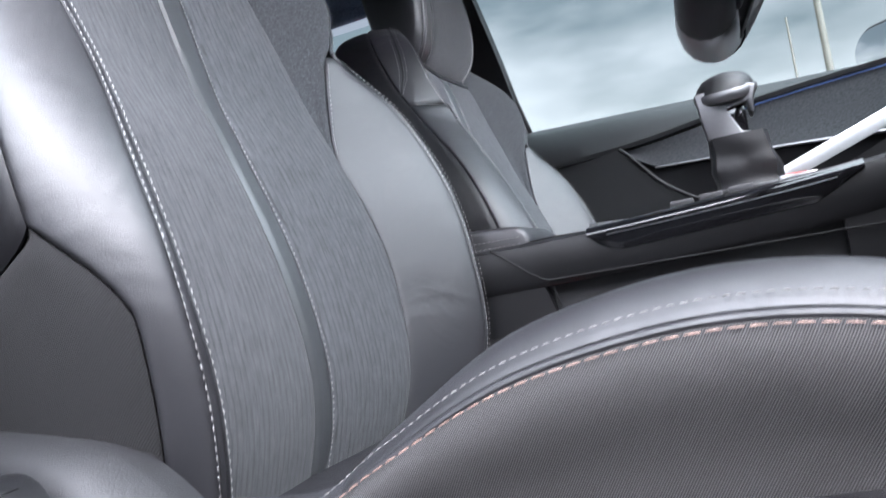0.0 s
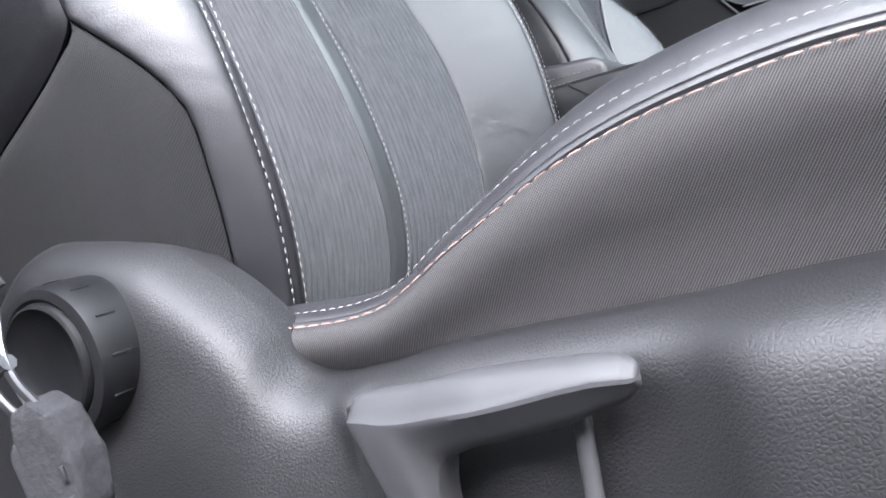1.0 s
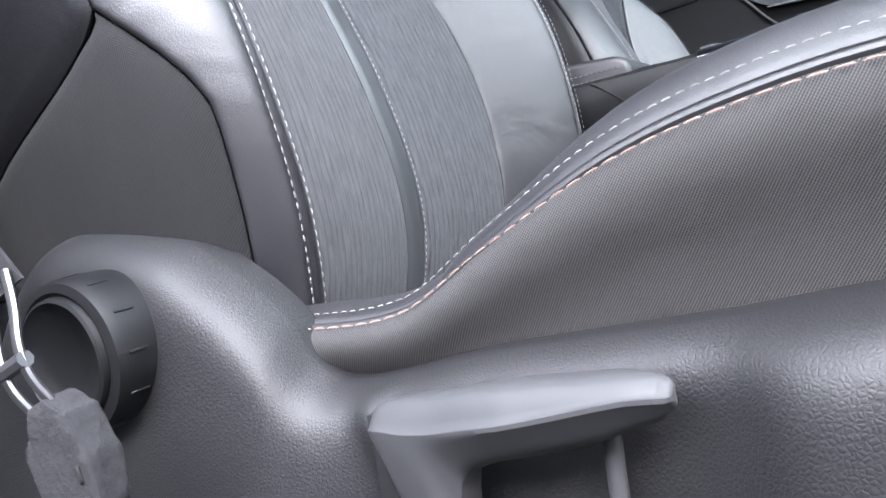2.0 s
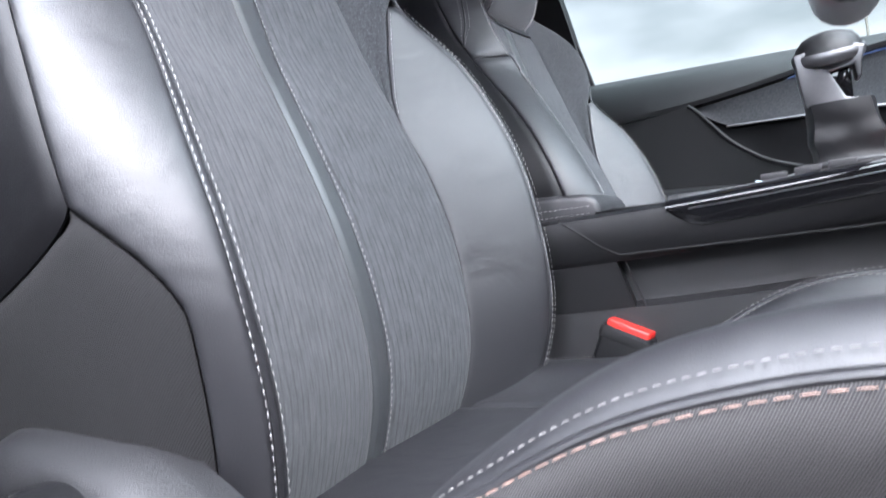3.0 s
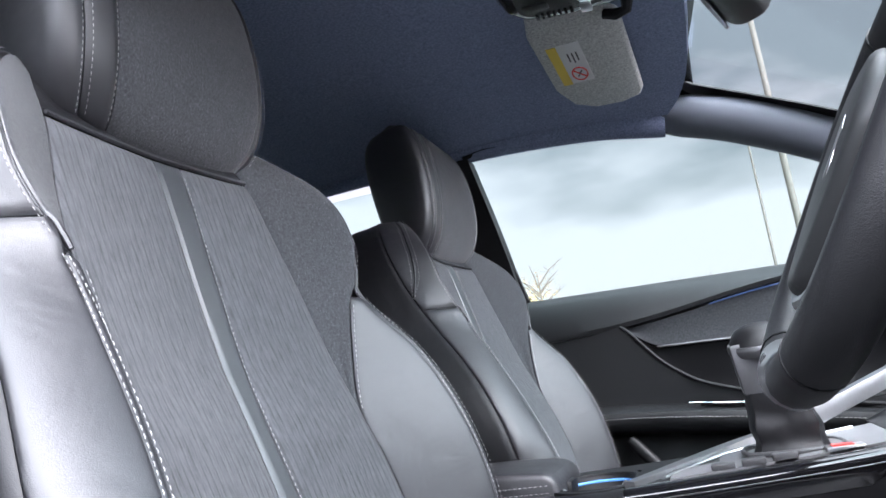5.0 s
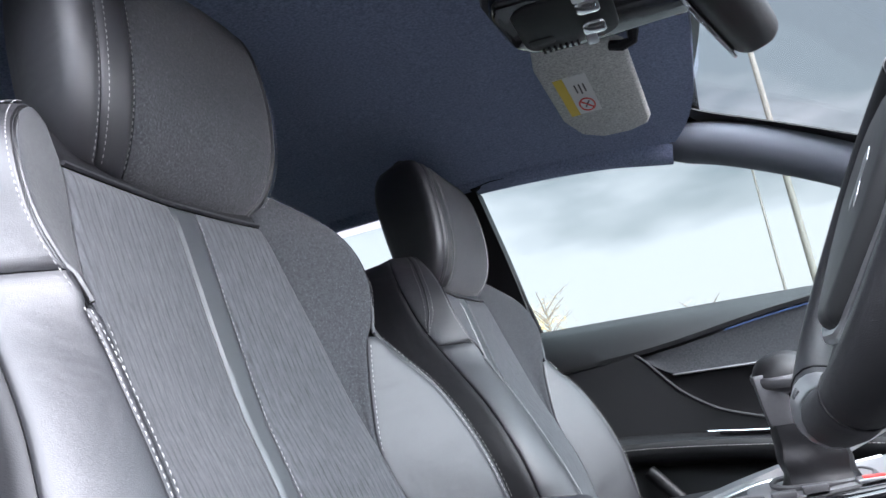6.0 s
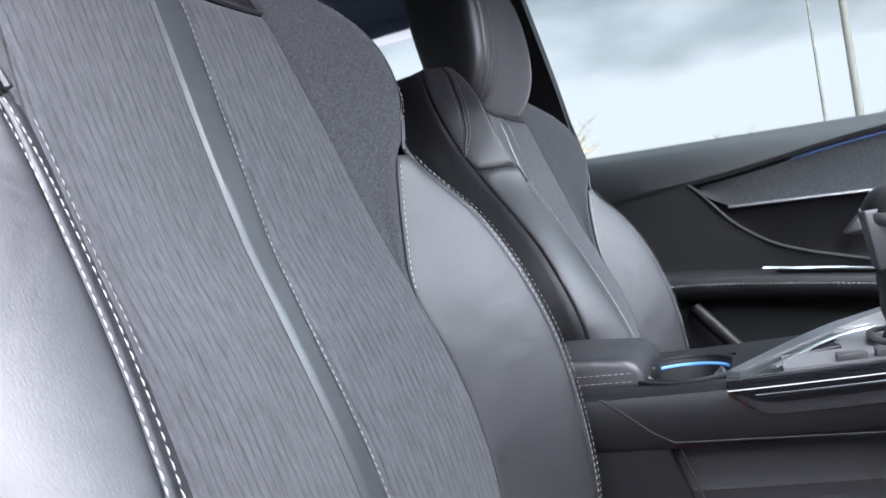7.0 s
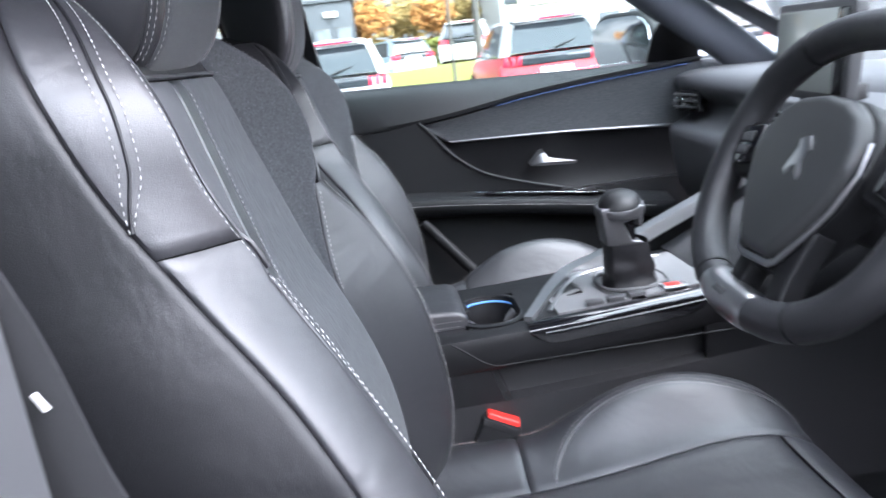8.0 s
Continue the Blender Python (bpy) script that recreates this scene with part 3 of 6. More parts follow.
    part("stitching", stitches(*hs.line(lambda f: (1.93, lerp(1.20, 1.41, f)), 40, 0.0062)), THREAD, head, "white stitching")
    part("piping", tube(hs.line(lambda f: (1.572, lerp(1.195, 1.415, f)), 40, 0.004)[0], 0.0026, 6), LEATHER, head)
    for sg in (-1, 1):
        part("post", tube([(-0.535 + dx, yc + sg * 0.06, 1.17 + dz), (-0.535 + dx, yc + sg * 0.06, 1.235 + dz)], 0.007, 12), CHROME, head, "chrome headrest post")

    # cushion: sections across y at stations of x
    CX = [-0.43, -0.27, -0.20, -0.155, -0.10, -0.05, 0.0, 0.05, 0.10, 0.15, 0.18, 0.20]
    mid = [0.625, 0.622, 0.622, 0.624, 0.63, 0.637, 0.645, 0.652, 0.655, 0.648, 0.630, 0.595]
    crest = [0.660, 0.664, 0.668, 0.695, 0.727, 0.741, 0.746, 0.741, 0.725, 0.694, 0.655, 0.605]
    pipe = [0.657, 0.660, 0.663, 0.686, 0.712, 0.7245, 0.729, 0.7235, 0.707, 0.679, 0.640, 0.597]
    tz = lambda row, k: [v + k for v in row]
    late = [min(c, cr(CX, crest, max(-0.34, x - 0.045))) if x < 0.05 else c for x, c in zip(CX, crest)]      # the inner bolster rises further forward
    other = [m + (c - m) * 0.72 for m, c in zip(mid, late)]
    opipe = [o - (c - p) for o, c, p in zip(other, crest, pipe)]
    (cn, cp), (pn, pp) = ((crest, other), (pipe, opipe)) if outer < 0 else ((other, crest), (opipe, pipe))
    n = len(CX)
    taper = [1, 1, 1, 1, 1, 1, 1, 1, 0.99, 0.97, 0.93, 0.87]
    w = lambda v: [v * k for k in taper]
    ck = [(w(0.0), mid, mid), (w(0.145), tz(mid, 0.006), tz(mid, 0.006)), (w(0.214), cp, cn), (w(0.254), pp, pn),
          (w(0.251), [lerp(p, 0.60, 0.3) for p in pp], [lerp(p, 0.60, 0.3) for p in pn]), (w(0.208), [0.602] * n, [0.602] * n), (w(0.0), [0.56] * n, [0.56] * n)]
    cs = Skin(CX, ck, lambda y, z, v: Vector((v + dx, y + yc, z + dz)), lambda v: Vector((v + dx, yc, 0.60 + dz)))
    cc = sheet([[cs(-6 + 12 * j / 60, lerp(CX[0], CX[-1], i / 40)) - cs.normal(-5.999 + 11.998 * j / 60, lerp(CX[0], CX[-1], i / 40)) * 0.0105 for j in range(61)] for i in range(41)])
    bmesh.ops.remove_doubles(cc, verts=cc.verts, dist=0.0004)
    bmesh.ops.holes_fill(cc, edges=[e for e in cc.edges if e.is_boundary], sides=200)
    cush = part("cushion", cc, CORE, th, "black leather and woven cloth seat cushion")
    part("cushion_insert", cs.panel(lambda a, b: (lerp(-0.98, 0.98, a), lerp(-0.415, 0.135, b)), 20, 30, 0.006), LEATHER, cush, "smooth black leather")
    part("cushion_nose", cs.panel(lambda a, b: (lerp(-0.98, 0.98, a), lerp(0.14, 0.199, b)), 20, 8, 0.006), LEATHER, cush, "smooth black leather")
    for sg in (-1, 1):
        part("cushion_bolster", cs.panel(lambda a, b: (sg * lerp(1.01, 2.875, a), lerp(-0.182, 0.199, b)), 22, 46, 0.005, 0.004), LEATHER, cush, "smooth black leather bolster")
        part("rear_bolster", cs.panel(lambda a, b: (sg * lerp(1.01, 2.875, a), lerp(-0.335, -0.184, b)), 22, 16, 0.005, 0.004), LEATHER, cush, "smooth black leather")
        part("cushion_side", cs.panel(lambda a, b: (sg * lerp(2.890, 5.0, a), lerp(-0.335, 0.199, b)), 18, 50, 0.004, 0.003), WEAVE, cush, "woven black cloth side")
        part("piping", tube(cs.line(lambda f: (sg * 2.882, lerp(-0.33, 0.19, f)), 90, 0.0018)[0], 0.0022, 8), LEATHER, cush)
        part("stitching", stitches(*cs.line(lambda f: (sg * 2.72, lerp(-0.325, 0.19, f)), 160, 0.0060), 0.0034, 0.0018, 0.00028), GREY_THREAD, cush, "white stitching")
        part("stitching", stitches(*cs.line(lambda f: (sg * 3.02, lerp(-0.325, 0.19, f)), 160, 0.0047), 0.0062, 0.0016, 0.00034), COPPER_THREAD, cush, "copper stitching")
        if sg != outer:
            seam_v, seam_s = [-0.152, -0.128, -0.09, -0.02, 0.05, 0.12, 0.185], [1.08, 1.62, 1.95, 2.05, 1.98, 1.85, 1.75]
            run = lambda f: lerp(-0.150, 0.183, f ** 1.7)
            for off in (-0.085, 0.085):
                part("stitching", stitches(*cs.line(lambda f: (sg * (cr(seam_v, seam_s, run(f)) + off), run(f)), 140, 0.0058), 0.0034, 0.002, 0.00034), GREY_THREAD, cush, "pale double stitching")
            part("bolster_piping", tube(cs.line(lambda f: (sg * cr(seam_v, seam_s, run(f)), run(f)), 120, 0.0036)[0], 0.0019, 6), LEATHER, cush)
    # floor frame and rails
    for sg in (-1, 1):
        part("seat_rail", box(-0.34 + dx, 0.2 + dx, yc + sg * 0.17 - 0.02, yc + sg * 0.17 + 0.02, FLOOR, FLOOR + 0.06), PLASTIC_FINE, th, "dark steel seat rail")
    part("seat_pan", box(-0.36 + dx, 0.19 + dx, yc - 0.2, yc + 0.2, FLOOR + 0.055, 0.575 + dz, 0.01), PLASTIC_FINE, th, "black seat frame")

    # side cover with recliner wheel and height lever
    def sy(y):
        return yc + outer * y
    PX = [-0.46, -0.43, -0.412, -0.389, -0.352, -0.308, -0.286, -0.266, -0.252, -0.243, -0.229, -0.200, -0.163, -0.115, -0.064, -0.02, 0.06, 0.14, 0.20]
    PZ = [0.655, 0.695, 0.713, 0.727, 0.7245, 0.713, 0.699, 0.683, 0.667, 0.650, 0.641, 0.643, 0.649, 0.653, 0.657, 0.662, 0.668, 0.660, 0.63]
    rows = []
    for i in range(161):
        x = lerp(-0.46, 0.20, i / 160)
        zt = cr(PX, PZ, x)
        flare = 0.5 + 0.5 * math.tanh((x + 0.058) / 0.014)           # the cover steps out ahead of the lever
        broad = 0.5 - 0.5 * math.tanh((x + 0.225) / 0.016)           # the hump has a broader, rounder top
        reach, soft_d = lerp(0.017, 0.028, broad), lerp(0.0058, 0.0068, broad)
        row = []
        for j in range(57):
            f = j / 56
            z = lerp(zt, 0.46, f ** 2.1)
            d = zt - z
            y = 0.264 + reach * (1 - math.exp(-d / soft_d)) + 0.13 * d
            y += 0.018 * flare * (1 - math.exp(-d / 0.0075))
            lip = x + 0.207 - 0.5 * max(0.0, d - 0.008)              # raised slanting lip behind the lever
            y += 0.0045 * math.exp(-(lip / 0.007) ** 2) * (1 - math.exp(-d / 0.005))
            e = min(1, max(0, lip - 0.004) / 0.010) * min(1, max(0, (-0.070 - x) / 0.05))
            y -= 0.009 * e * min(1, max(0, (d - 0.010) / 0.016))      # hollow round the lever
            row.append((x + dx, sy(y), z + dz))
        rows.append(row)
    cover = part("side_cover", slab(rows, (0, -outer * 0.016, 0)), PLASTIC, th, "grained black plastic side cover")
    kx, kz = -0.340, 0.671
    ring = []
    for r, y in ((0.0366, 0.2700), (0.0366, 0.3010), (0.0362, 0.3125), (0.0348, 0.3165), (0.0308, 0.3178), (0.0290, 0.3166), (0.0283, 0.3196), (0.0268, 0.3206), (0.0245, 0.3180), (0.012, 0.3155), (0.0005, 0.3150)):
        ring.append([(kx + dx + r * math.cos(2 * math.pi * k / 64), sy(y), kz + dz + r * math.sin(2 * math.pi * k / 64)) for k in range(65)])
    wheel = part("recliner_wheel", sheet(ring), PLASTIC_FINE, cover, "black plastic backrest wheel")
    for k in range(12):
        a = 2 * math.pi * k / 12
        c, s_ = math.cos(a), math.sin(a)
        nub = box(-0.0007, 0.0007, -0.005, 0.005, -0.001, 0.0005, 0.0003, 1)
        part("grip_rib", moved(nub, Matrix.Translation((kx + dx + 0.0365 * c, sy(0.3065), kz + dz + 0.0365 * s_)) @ Matrix.Rotation(-a + math.pi / 2, 4, "Y")), PLASTIC_FINE, wheel)
    LX = [-0.188, -0.185, -0.180, -0.172, -0.166, -0.160, -0.146, -0.124, -0.103, -0.088, -0.081, -0.0768, -0.0755]
    LT = [0.6395, 0.6425, 0.6437, 0.6445, 0.6449, 0.6453, 0.6475, 0.649, 0.6498, 0.6502, 0.6500, 0.6495, 0.6488]
    LR = [0.6342, 0.6344, 0.6345, 0.634, 0.6342, 0.6346, 0.6365, 0.6393, 0.6425, 0.6440, 0.6440, 0.6438, 0.6434]
    LB = [0.575, 0.575, 0.575, 0.577, 0.600, 0.6115, 0.6195, 0.624, 0.628, 0.632, 0.6335, 0.6352, 0.6370]
    rows = []
    for i in range(91):
        x = lerp(LX[0], LX[-1], i / 90)
        zt, zr, zb = cr(LX, LT, x), cr(LX, LR, x), cr(LX, LB, x)
        end = min(1.0, 0.62 + 11 * math.sqrt(max(0, min(x - LX[0], LX[-1] - x) * 0.02)))
        swell = 0.0006 * (0.5 + 0.5 * math.tanh((x + 0.158) / 0.004)) * max(0.0, min(1.0, (-0.076 - x) / 0.012))     # finger pad
        sec = [(0.288, zt - 0.002), (0.300, zt - 0.0002), (0.3075 + swell, zt + swell * 0.4), (0.3105 + swell, zt - 0.0012), (0.3132 + swell, lerp(zt, zr, 0.52)), (0.3145, lerp(zt, zr, 0.66)), (0.3155, lerp(zt, zr, 0.82)), (0.3172, zr + 0.0006), (0.3172, zr - 0.0010), (0.3150, lerp(zr, zb, 0.22)), (0.3110, lerp(zr, zb, 0.6)), (0.3065, lerp(zr, zb, 0.92)), (0.302, zb), (0.288, zb + 0.002)]
        tip = max(0.0, min(1.0, (x + 0.118) / 0.035)) ** 2            # the tip is cut back behind the grip
        stem = max(0.0, min(1.0, (-0.150 - x) / 0.012))
        rows.append([(x + dx - 0.42 * tip * (0.3172 - y) - 0.0055 * tip * max(0.0, (y - 0.300) / 0.0172) ** 2 + 0.27 * stem * max(0.0, zr - z), sy(lerp(0.295, y, end)), z + dz) for y, z in sec + sec[:1]])
    mid_tip = [sum(q[k] for q in rows[-1]) / len(rows[-1]) for k in range(3)]
    for shrink, out in ((0.93, 0.0013), (0.78, 0.0026), (0.52, 0.0036), (0.2, 0.0041), (0.02, 0.0042)):
        rows.append([(lerp(mid_tip[0], q[0], shrink) + out, lerp(mid_tip[1], q[1], shrink), lerp(mid_tip[2], q[2], shrink)) for q in rows[90]])
    lv = sheet(rows)
    bmesh.ops.remove_doubles(lv, verts=lv.verts, dist=0.00005)
    bmesh.ops.holes_fill(lv, edges=[e for e in lv.edges if e.is_boundary], sides=40)
    lever = part("height_lever", lv, PLASTIC_SMOOTH, cover, "satin dark grey height lever")
    part("lever_slot", box(-0.1955 + dx, -0.180 + dx, min(sy(0.280), sy(0.2985)), max(sy(0.280), sy(0.2985)), 0.565 + dz, 0.6370 + dz, 0.001), CORE, cover, "dark slot round the lever")
    part("moulded_rib", tube([(-0.1050 + dx, sy(0.285), 0.641 + dz), (-0.1045 + dx, sy(0.290), 0.615 + dz), (-0.103 + dx, sy(0.297), 0.575 + dz)], 0.0034, 10), PLASTIC_SMOOTH, cover, "moulded rib")
    return th


driver = seat("driver_seat", 0.0, 0.552, 0.0, -1, "black leather and charcoal cloth sports seat with white stitching")
passenger = seat("passenger_seat", 0.02, 1.300, -0.018, 1, "matching sports seat beside the far door, black leather and cloth")

# ---------------------------------------------------------------- seat belt parts
buckle = thing("seat_belt_buckle", (-0.2, 0.815, 0.56), "black seat belt buckle with red release button beside the console", "belt buckle")
tilt = Matrix.Translation((-0.204, 0.812, 0.661)) @ Matrix.Rotation(radians(25), 4, "Y") @ Matrix.Rotation(radians(-6), 4, "Z")
part("buckle_body", moved(prism(rounded(0.054, 0.030, 0.006), "z", -0.055, 0.021, 0.003), tilt), PLASTIC_FINE, buckle, "black plastic buckle body")
part("buckle_lip", moved(prism(rounded(0.057, 0.033, 0.006), "z", 0.006, 0.017, 0.002), tilt), CORE, buckle)
part("release_button", moved(prism(rounded(0.047, 0.022, 0.003), "z", 0.0, 0.0265, 0.003, 3), tilt @ Matrix.Translation((0, -0.0035, 0))), RED, buckle, "bright red release button")
part("buckle_stalk", tube([(-0.196, 0.817, 0.62), (-0.215, 0.818, 0.575), (-0.25, 0.815, 0.53)], 0.010, 8, squash=((0, 1, 0), 0.4)), PLASTIC_FINE, buckle)

part("anchor_strap", slab([[Vector((-0.290, 0.806, 0.655)), Vector((-0.278, 0.800, 0.632)), Vector((-0.268, 0.797, 0.606))], [Vector((-0.276, 0.806, 0.653)), Vector((-0.262, 0.800, 0.630)), Vector((-0.254, 0.797, 0.606))]], (0.002, -0.004, 0)), PLASTIC_SMOOTH, buckle, "grey anchor strap")

belt = thing("seat_belt", (-0.42, 0.12, 0.5), "grey seat belt webbing with steel anchor hanging by the door pillar", "seat belt")
web = smooth_path([(-0.56, 0.13, 1.34), (-0.474, 0.155, 1.12), (-0.450, 0.168, 1.0), (-0.408, 0.18, 0.87), (-0.335, 0.195, 0.738), (-0.316, 0.199, 0.705)], 10)
part("webbing", slab([[p + Vector((-0.020, 0, -0.010)) for p in web], [p + Vector((0.0, -0.001, 0)) for p in web], [p + Vector((0.012, 0.002, 0.006)) for p in web]], (0.0, 0.0016, 0)), BELT, belt)
part("belt_label", slab([[Vector((-0.4585, 0.1574, 1.064)), Vector((-0.455, 0.158, 1.056))], [Vector((-0.4560, 0.157, 1.065)), Vector((-0.4525, 0.1577, 1.057))]], (0, -0.0012, 0)), WHITE, belt, "small white sewn label")
part("belt_ring", tube([(-0.447 + 0.016 * math.cos(2 * math.pi * k / 20), 0.166 - 0.004 * math.cos(2 * math.pi * k / 20), 0.985 + 0.012 * math.sin(2 * math.pi * k / 20)) for k in range(20)], 0.0026, 8, closed=True), CHROME, belt, "chrome ring")
tongue = smooth_path([(-0.318, 0.199, 0.712), (-0.312, 0.196, 0.698), (-0.307, 0.192, 0.684), (-0.303, 0.192, 0.672), (-0.298, 0.196, 0.660)], 5)
for sg in (-1, 1):
    part("anchor_tongue", tube([p + Vector((sg * (0.0085 - 0.003 * k / 20), 0, sg * 0.003)) for k, p in enumerate(tongue)], 0.0024, 8, squash=((0, 1, 0), 0.7)), KNOB_METAL, belt, "bright steel anchor loop")
part("anchor_cross", tube([tongue[12] + Vector((-0.009, 0, -0.003)), tongue[12] + Vector((0.009, 0, 0.003))], 0.0034, 8), KNOB_METAL, belt)
at_clip = Matrix.Translation((-0.294, 0.200, 0.643)) @ Matrix.Rotation(radians(-14), 4, "Y")
cover_bm = prism([(-0.012, -0.030), (0.004, -0.033), (0.016, -0.022), (0.019, -0.004), (0.015, 0.014), (0.006, 0.023), (-0.008, 0.021), (-0.013, 0.004)], "y", -0.008, 0.008, 0.003, 3)
bmesh.ops.triangulate(cover_bm, faces=[f for f in cover_bm.faces if len(f.verts) > 4])
bmesh.ops.subdivide_edges(cover_bm, edges=cover_bm.edges, cuts=3, use_grid_fill=True)
for v in cover_bm.verts:
    v.co += v.normal * 0.0012 * noise.noise(v.co * 190)
part("anchor_cover", moved(cover_bm, at_clip), FUZZ, belt, "crumpled dark cloth tape round the anchor")
part("anchor_flap", moved(prism([(-0.024, -0.022), (-0.014, -0.030), (-0.0135, 0.004), (-0.018, 0.012), (-0.025, 0.006)], "y", -0.005, 0.006, 0.003, 2), at_clip), FUZZ, belt, "folded flap of dark tape")
for zz in (-0.020, -0.008):
    part("tape_slot", moved(box(0.0105, 0.0135, -0.0092, -0.007, zz - 0.004, zz + 0.003, 0.0006, 1), at_clip), CORE, belt)


# ---------------------------------------------------------------- shell of the car
# floor pan, sills, tunnel
floor_bm = merge(box(-1.9, 1.0, 0.10, 1.75, FLOOR - 0.02, FLOOR, 0.004), box(-1.9, 0.9, 0.86, 1.0, FLOOR - 0.01, 0.52, 0.03))
solo("floor", floor_bm, CARPET, "black carpeted car floor", "floor", "structure", (0, 0.9, FLOOR))
solo("sill", prism([(0.02, 0.22), (0.13, 0.20), (0.16, 0.42), (0.10, 0.44), (0.03, 0.40)], "x", -0.7, 0.75, 0.01), PLASTIC, "black plastic door sill", "sill", "structure", (0, 0.1, 0.3))

# roof: the headliner is a shallow vault, with the outer skin 40 mm above
RX = [-1.95, -1.5, -1.0, -0.5, -0.2, 0.03]
RZ = [1.38, 1.44, 1.475, 1.485, 1.475, 1.445]


def roof_point(x, f, lift=0.0):
    y = MID + 0.625 * f
    return Vector((x, y, cr(RX, RZ, x) - 0.055 * abs(f) ** 3 + lift))


grid_r = [[roof_point(lerp(-1.95, 0.03 - 0.075 * abs(lerp(-1, 1, j / 72)) ** 6, i / 24), lerp(-1, 1, j / 72)) for j in range(73)] for i in range(25)]
solo("ceiling", slab(grid_r, (0, 0, 0.012)), HEADLINER, "black cloth car headliner", "headliner", "structure", (-0.6, MID, 1.45))
outer_r = [[roof_point(lerp(-1.97, 0.035, i / 12), lerp(-1.1, 1.1, j / 12), 0.05) for j in range(13)] for i in range(13)]
solo("roof_skin", slab(outer_r, (0, 0, 0.006)), PAINT, "painted steel car roof", "car roof", "structure", (-0.6, MID, 1.5))


def rail(side, name):
    """The roof rail and front pillar trim of one side, a thick bar over the doors."""
    s = lambda y: MID + side * (y - MID)
    pts = smooth_path([(-1.85, s(1.50), 1.36), (-1.3, s(1.53), 1.43), (-0.8, s(1.545), 1.456), (-0.45, s(1.548), 1.455), (-0.2, s(1.553), 1.440), (-0.03, s(1.558), 1.410)], 8)
    return tube(pts, 0.0375, 14)


solo("roof_rail_1", rail(1, "far"), HEADLINER, "black cloth-covered roof rail over the doors", "roof rail", "structure", (-0.6, 1.55, 1.4))
solo("roof_rail_2", rail(-1, "near"), HEADLINER, "black cloth-covered roof rail over the doors", "roof rail", "structure", (-0.6, 0.3, 1.4))
for k, side in enumerate((1, -1)):
    s = lambda y: MID + side * (y - MID)
    pts = smooth_path([(-0.06, s(1.552), 1.420), (0.0, s(1.554), 1.408), (0.12, s(1.570), 1.368), (0.30, s(1.622), 1.286), (0.47, s(1.69), 1.18), (0.62, s(1.74), 1.08), (0.75, s(1.77), 0.98)], 8)
    solo("front_pillar_%d" % (k + 1), tube(pts, [0.052 - 0.016 * max(0.0, 1 - k / 9) for k in range(len(pts))], 20, squash=(Vector((-0.25, side * 0.40, 0.88)).normalized(), 0.52)), PILLAR, "dark grey plastic windscreen pillar trim", "pillar", "structure", (0.3, s(1.62), 1.3))
    # middle and rear pillars
    shift = 0.0 if side > 0 else -0.16
    pb = [(-0.475 + shift, s(1.79), 1.10), (-0.485 + shift, s(1.70), 1.25), (-0.50 + shift, s(1.575), 1.42)]
    rows = [[Vector(p) + Vector((d, 0, 0)) for d in (0.05, -0.02, -0.09, -0.14)] for p in smooth_path(pb, 5)]
    solo("middle_pillar_%d" % (k + 1), slab(rows, (0, -side * 0.05, 0)), PLASTIC_FINE, "dark plastic door pillar", "pillar", "structure", (-0.55, s(1.7), 1.2))
    pl = [(-0.68, s(1.775), 1.10), (-0.66, s(1.785), 0.8), (-0.62, s(1.76), 0.4)]
    if side < 0:
        rows = [[Vector(p) + Vector((d, 0, 0)) for d in (-0.06, -0.10, -0.16, -0.21)] for p in smooth_path(pl, 5)]
        solo("lower_pillar", slab(rows, (0, 0.05, 0)), PLASTIC_FINE, "grey plastic lower pillar trim", "pillar", "structure", (-0.62, s(1.75), 0.75))
    pc = [(-1.25, s(1.78), 1.10), (-1.35, s(1.70), 1.24), (-1.5, s(1.56), 1.40)]
    rows = [[Vector(p) + Vector((d, 0, 0)) for d in (0.0, -0.2, -0.45, -0.75)] for p in smooth_path(pc, 5)]
    solo("rear_pillar_%d" % (k + 1), slab(rows, (0, -side * 0.05, 0)), HEADLINER, "dark cloth rear pillar", "pillar", "structure", (-1.5, s(1.7), 1.2))
    # rear doors, plain and dark
    solo("rear_door_%d" % (k + 1), box(-1.9, -0.55, min(s(1.73), s(1.83)), max(s(1.73), s(1.83)), 0.36, 1.105, 0.02), PLASTIC_FINE, "plain dark rear door panel", "door", "structure", (-1.2, s(1.78), 0.8))
    rows = [[Vector((x0 + (x1 - x0) * i / 6, s(y), z)) for i in range(7)] for (x0, x1, y, z) in ((-0.55, -1.28, 1.79, 1.105), (-0.58, -1.36, 1.70, 1.25), (-0.60, -1.5, 1.575, 1.41))]
    pane = solo("rear_window_%d" % (k + 1), slab(rows, (0, 0.003 * side, 0)), GLASS, "clear rear door window pane", "window", "structure", (-0.9, s(1.7), 1.25))
    pane.visible_shadow = False
solo("tailgate", merge(box(-2.0, -1.93, 0.15, 1.70, 0.36, 1.08, 0.02), box(-2.0, -1.93, 0.15, 1.70, 1.34, 1.42, 0.02)), PLASTIC_FINE, "plain dark tailgate trim", "tailgate", "structure", (-1.95, MID, 0.8))
back_pane = solo("tailgate_window", box(-1.985, -1.98, 0.15, 1.70, 1.075, 1.345, 0.001), GLASS, "clear tailgate window pane", "window", "structure", (-1.98, MID, 1.2))
back_pane.visible_shadow = False
bench = thing("rear_bench", (-1.2, MID, FLOOR), "black leather rear bench seat", "rear seat")
part("bench_cushion", box(-1.45, -0.98, 0.25, 1.60, FLOOR, 0.66, 0.05, 4), LEATHER_SHADED, bench)
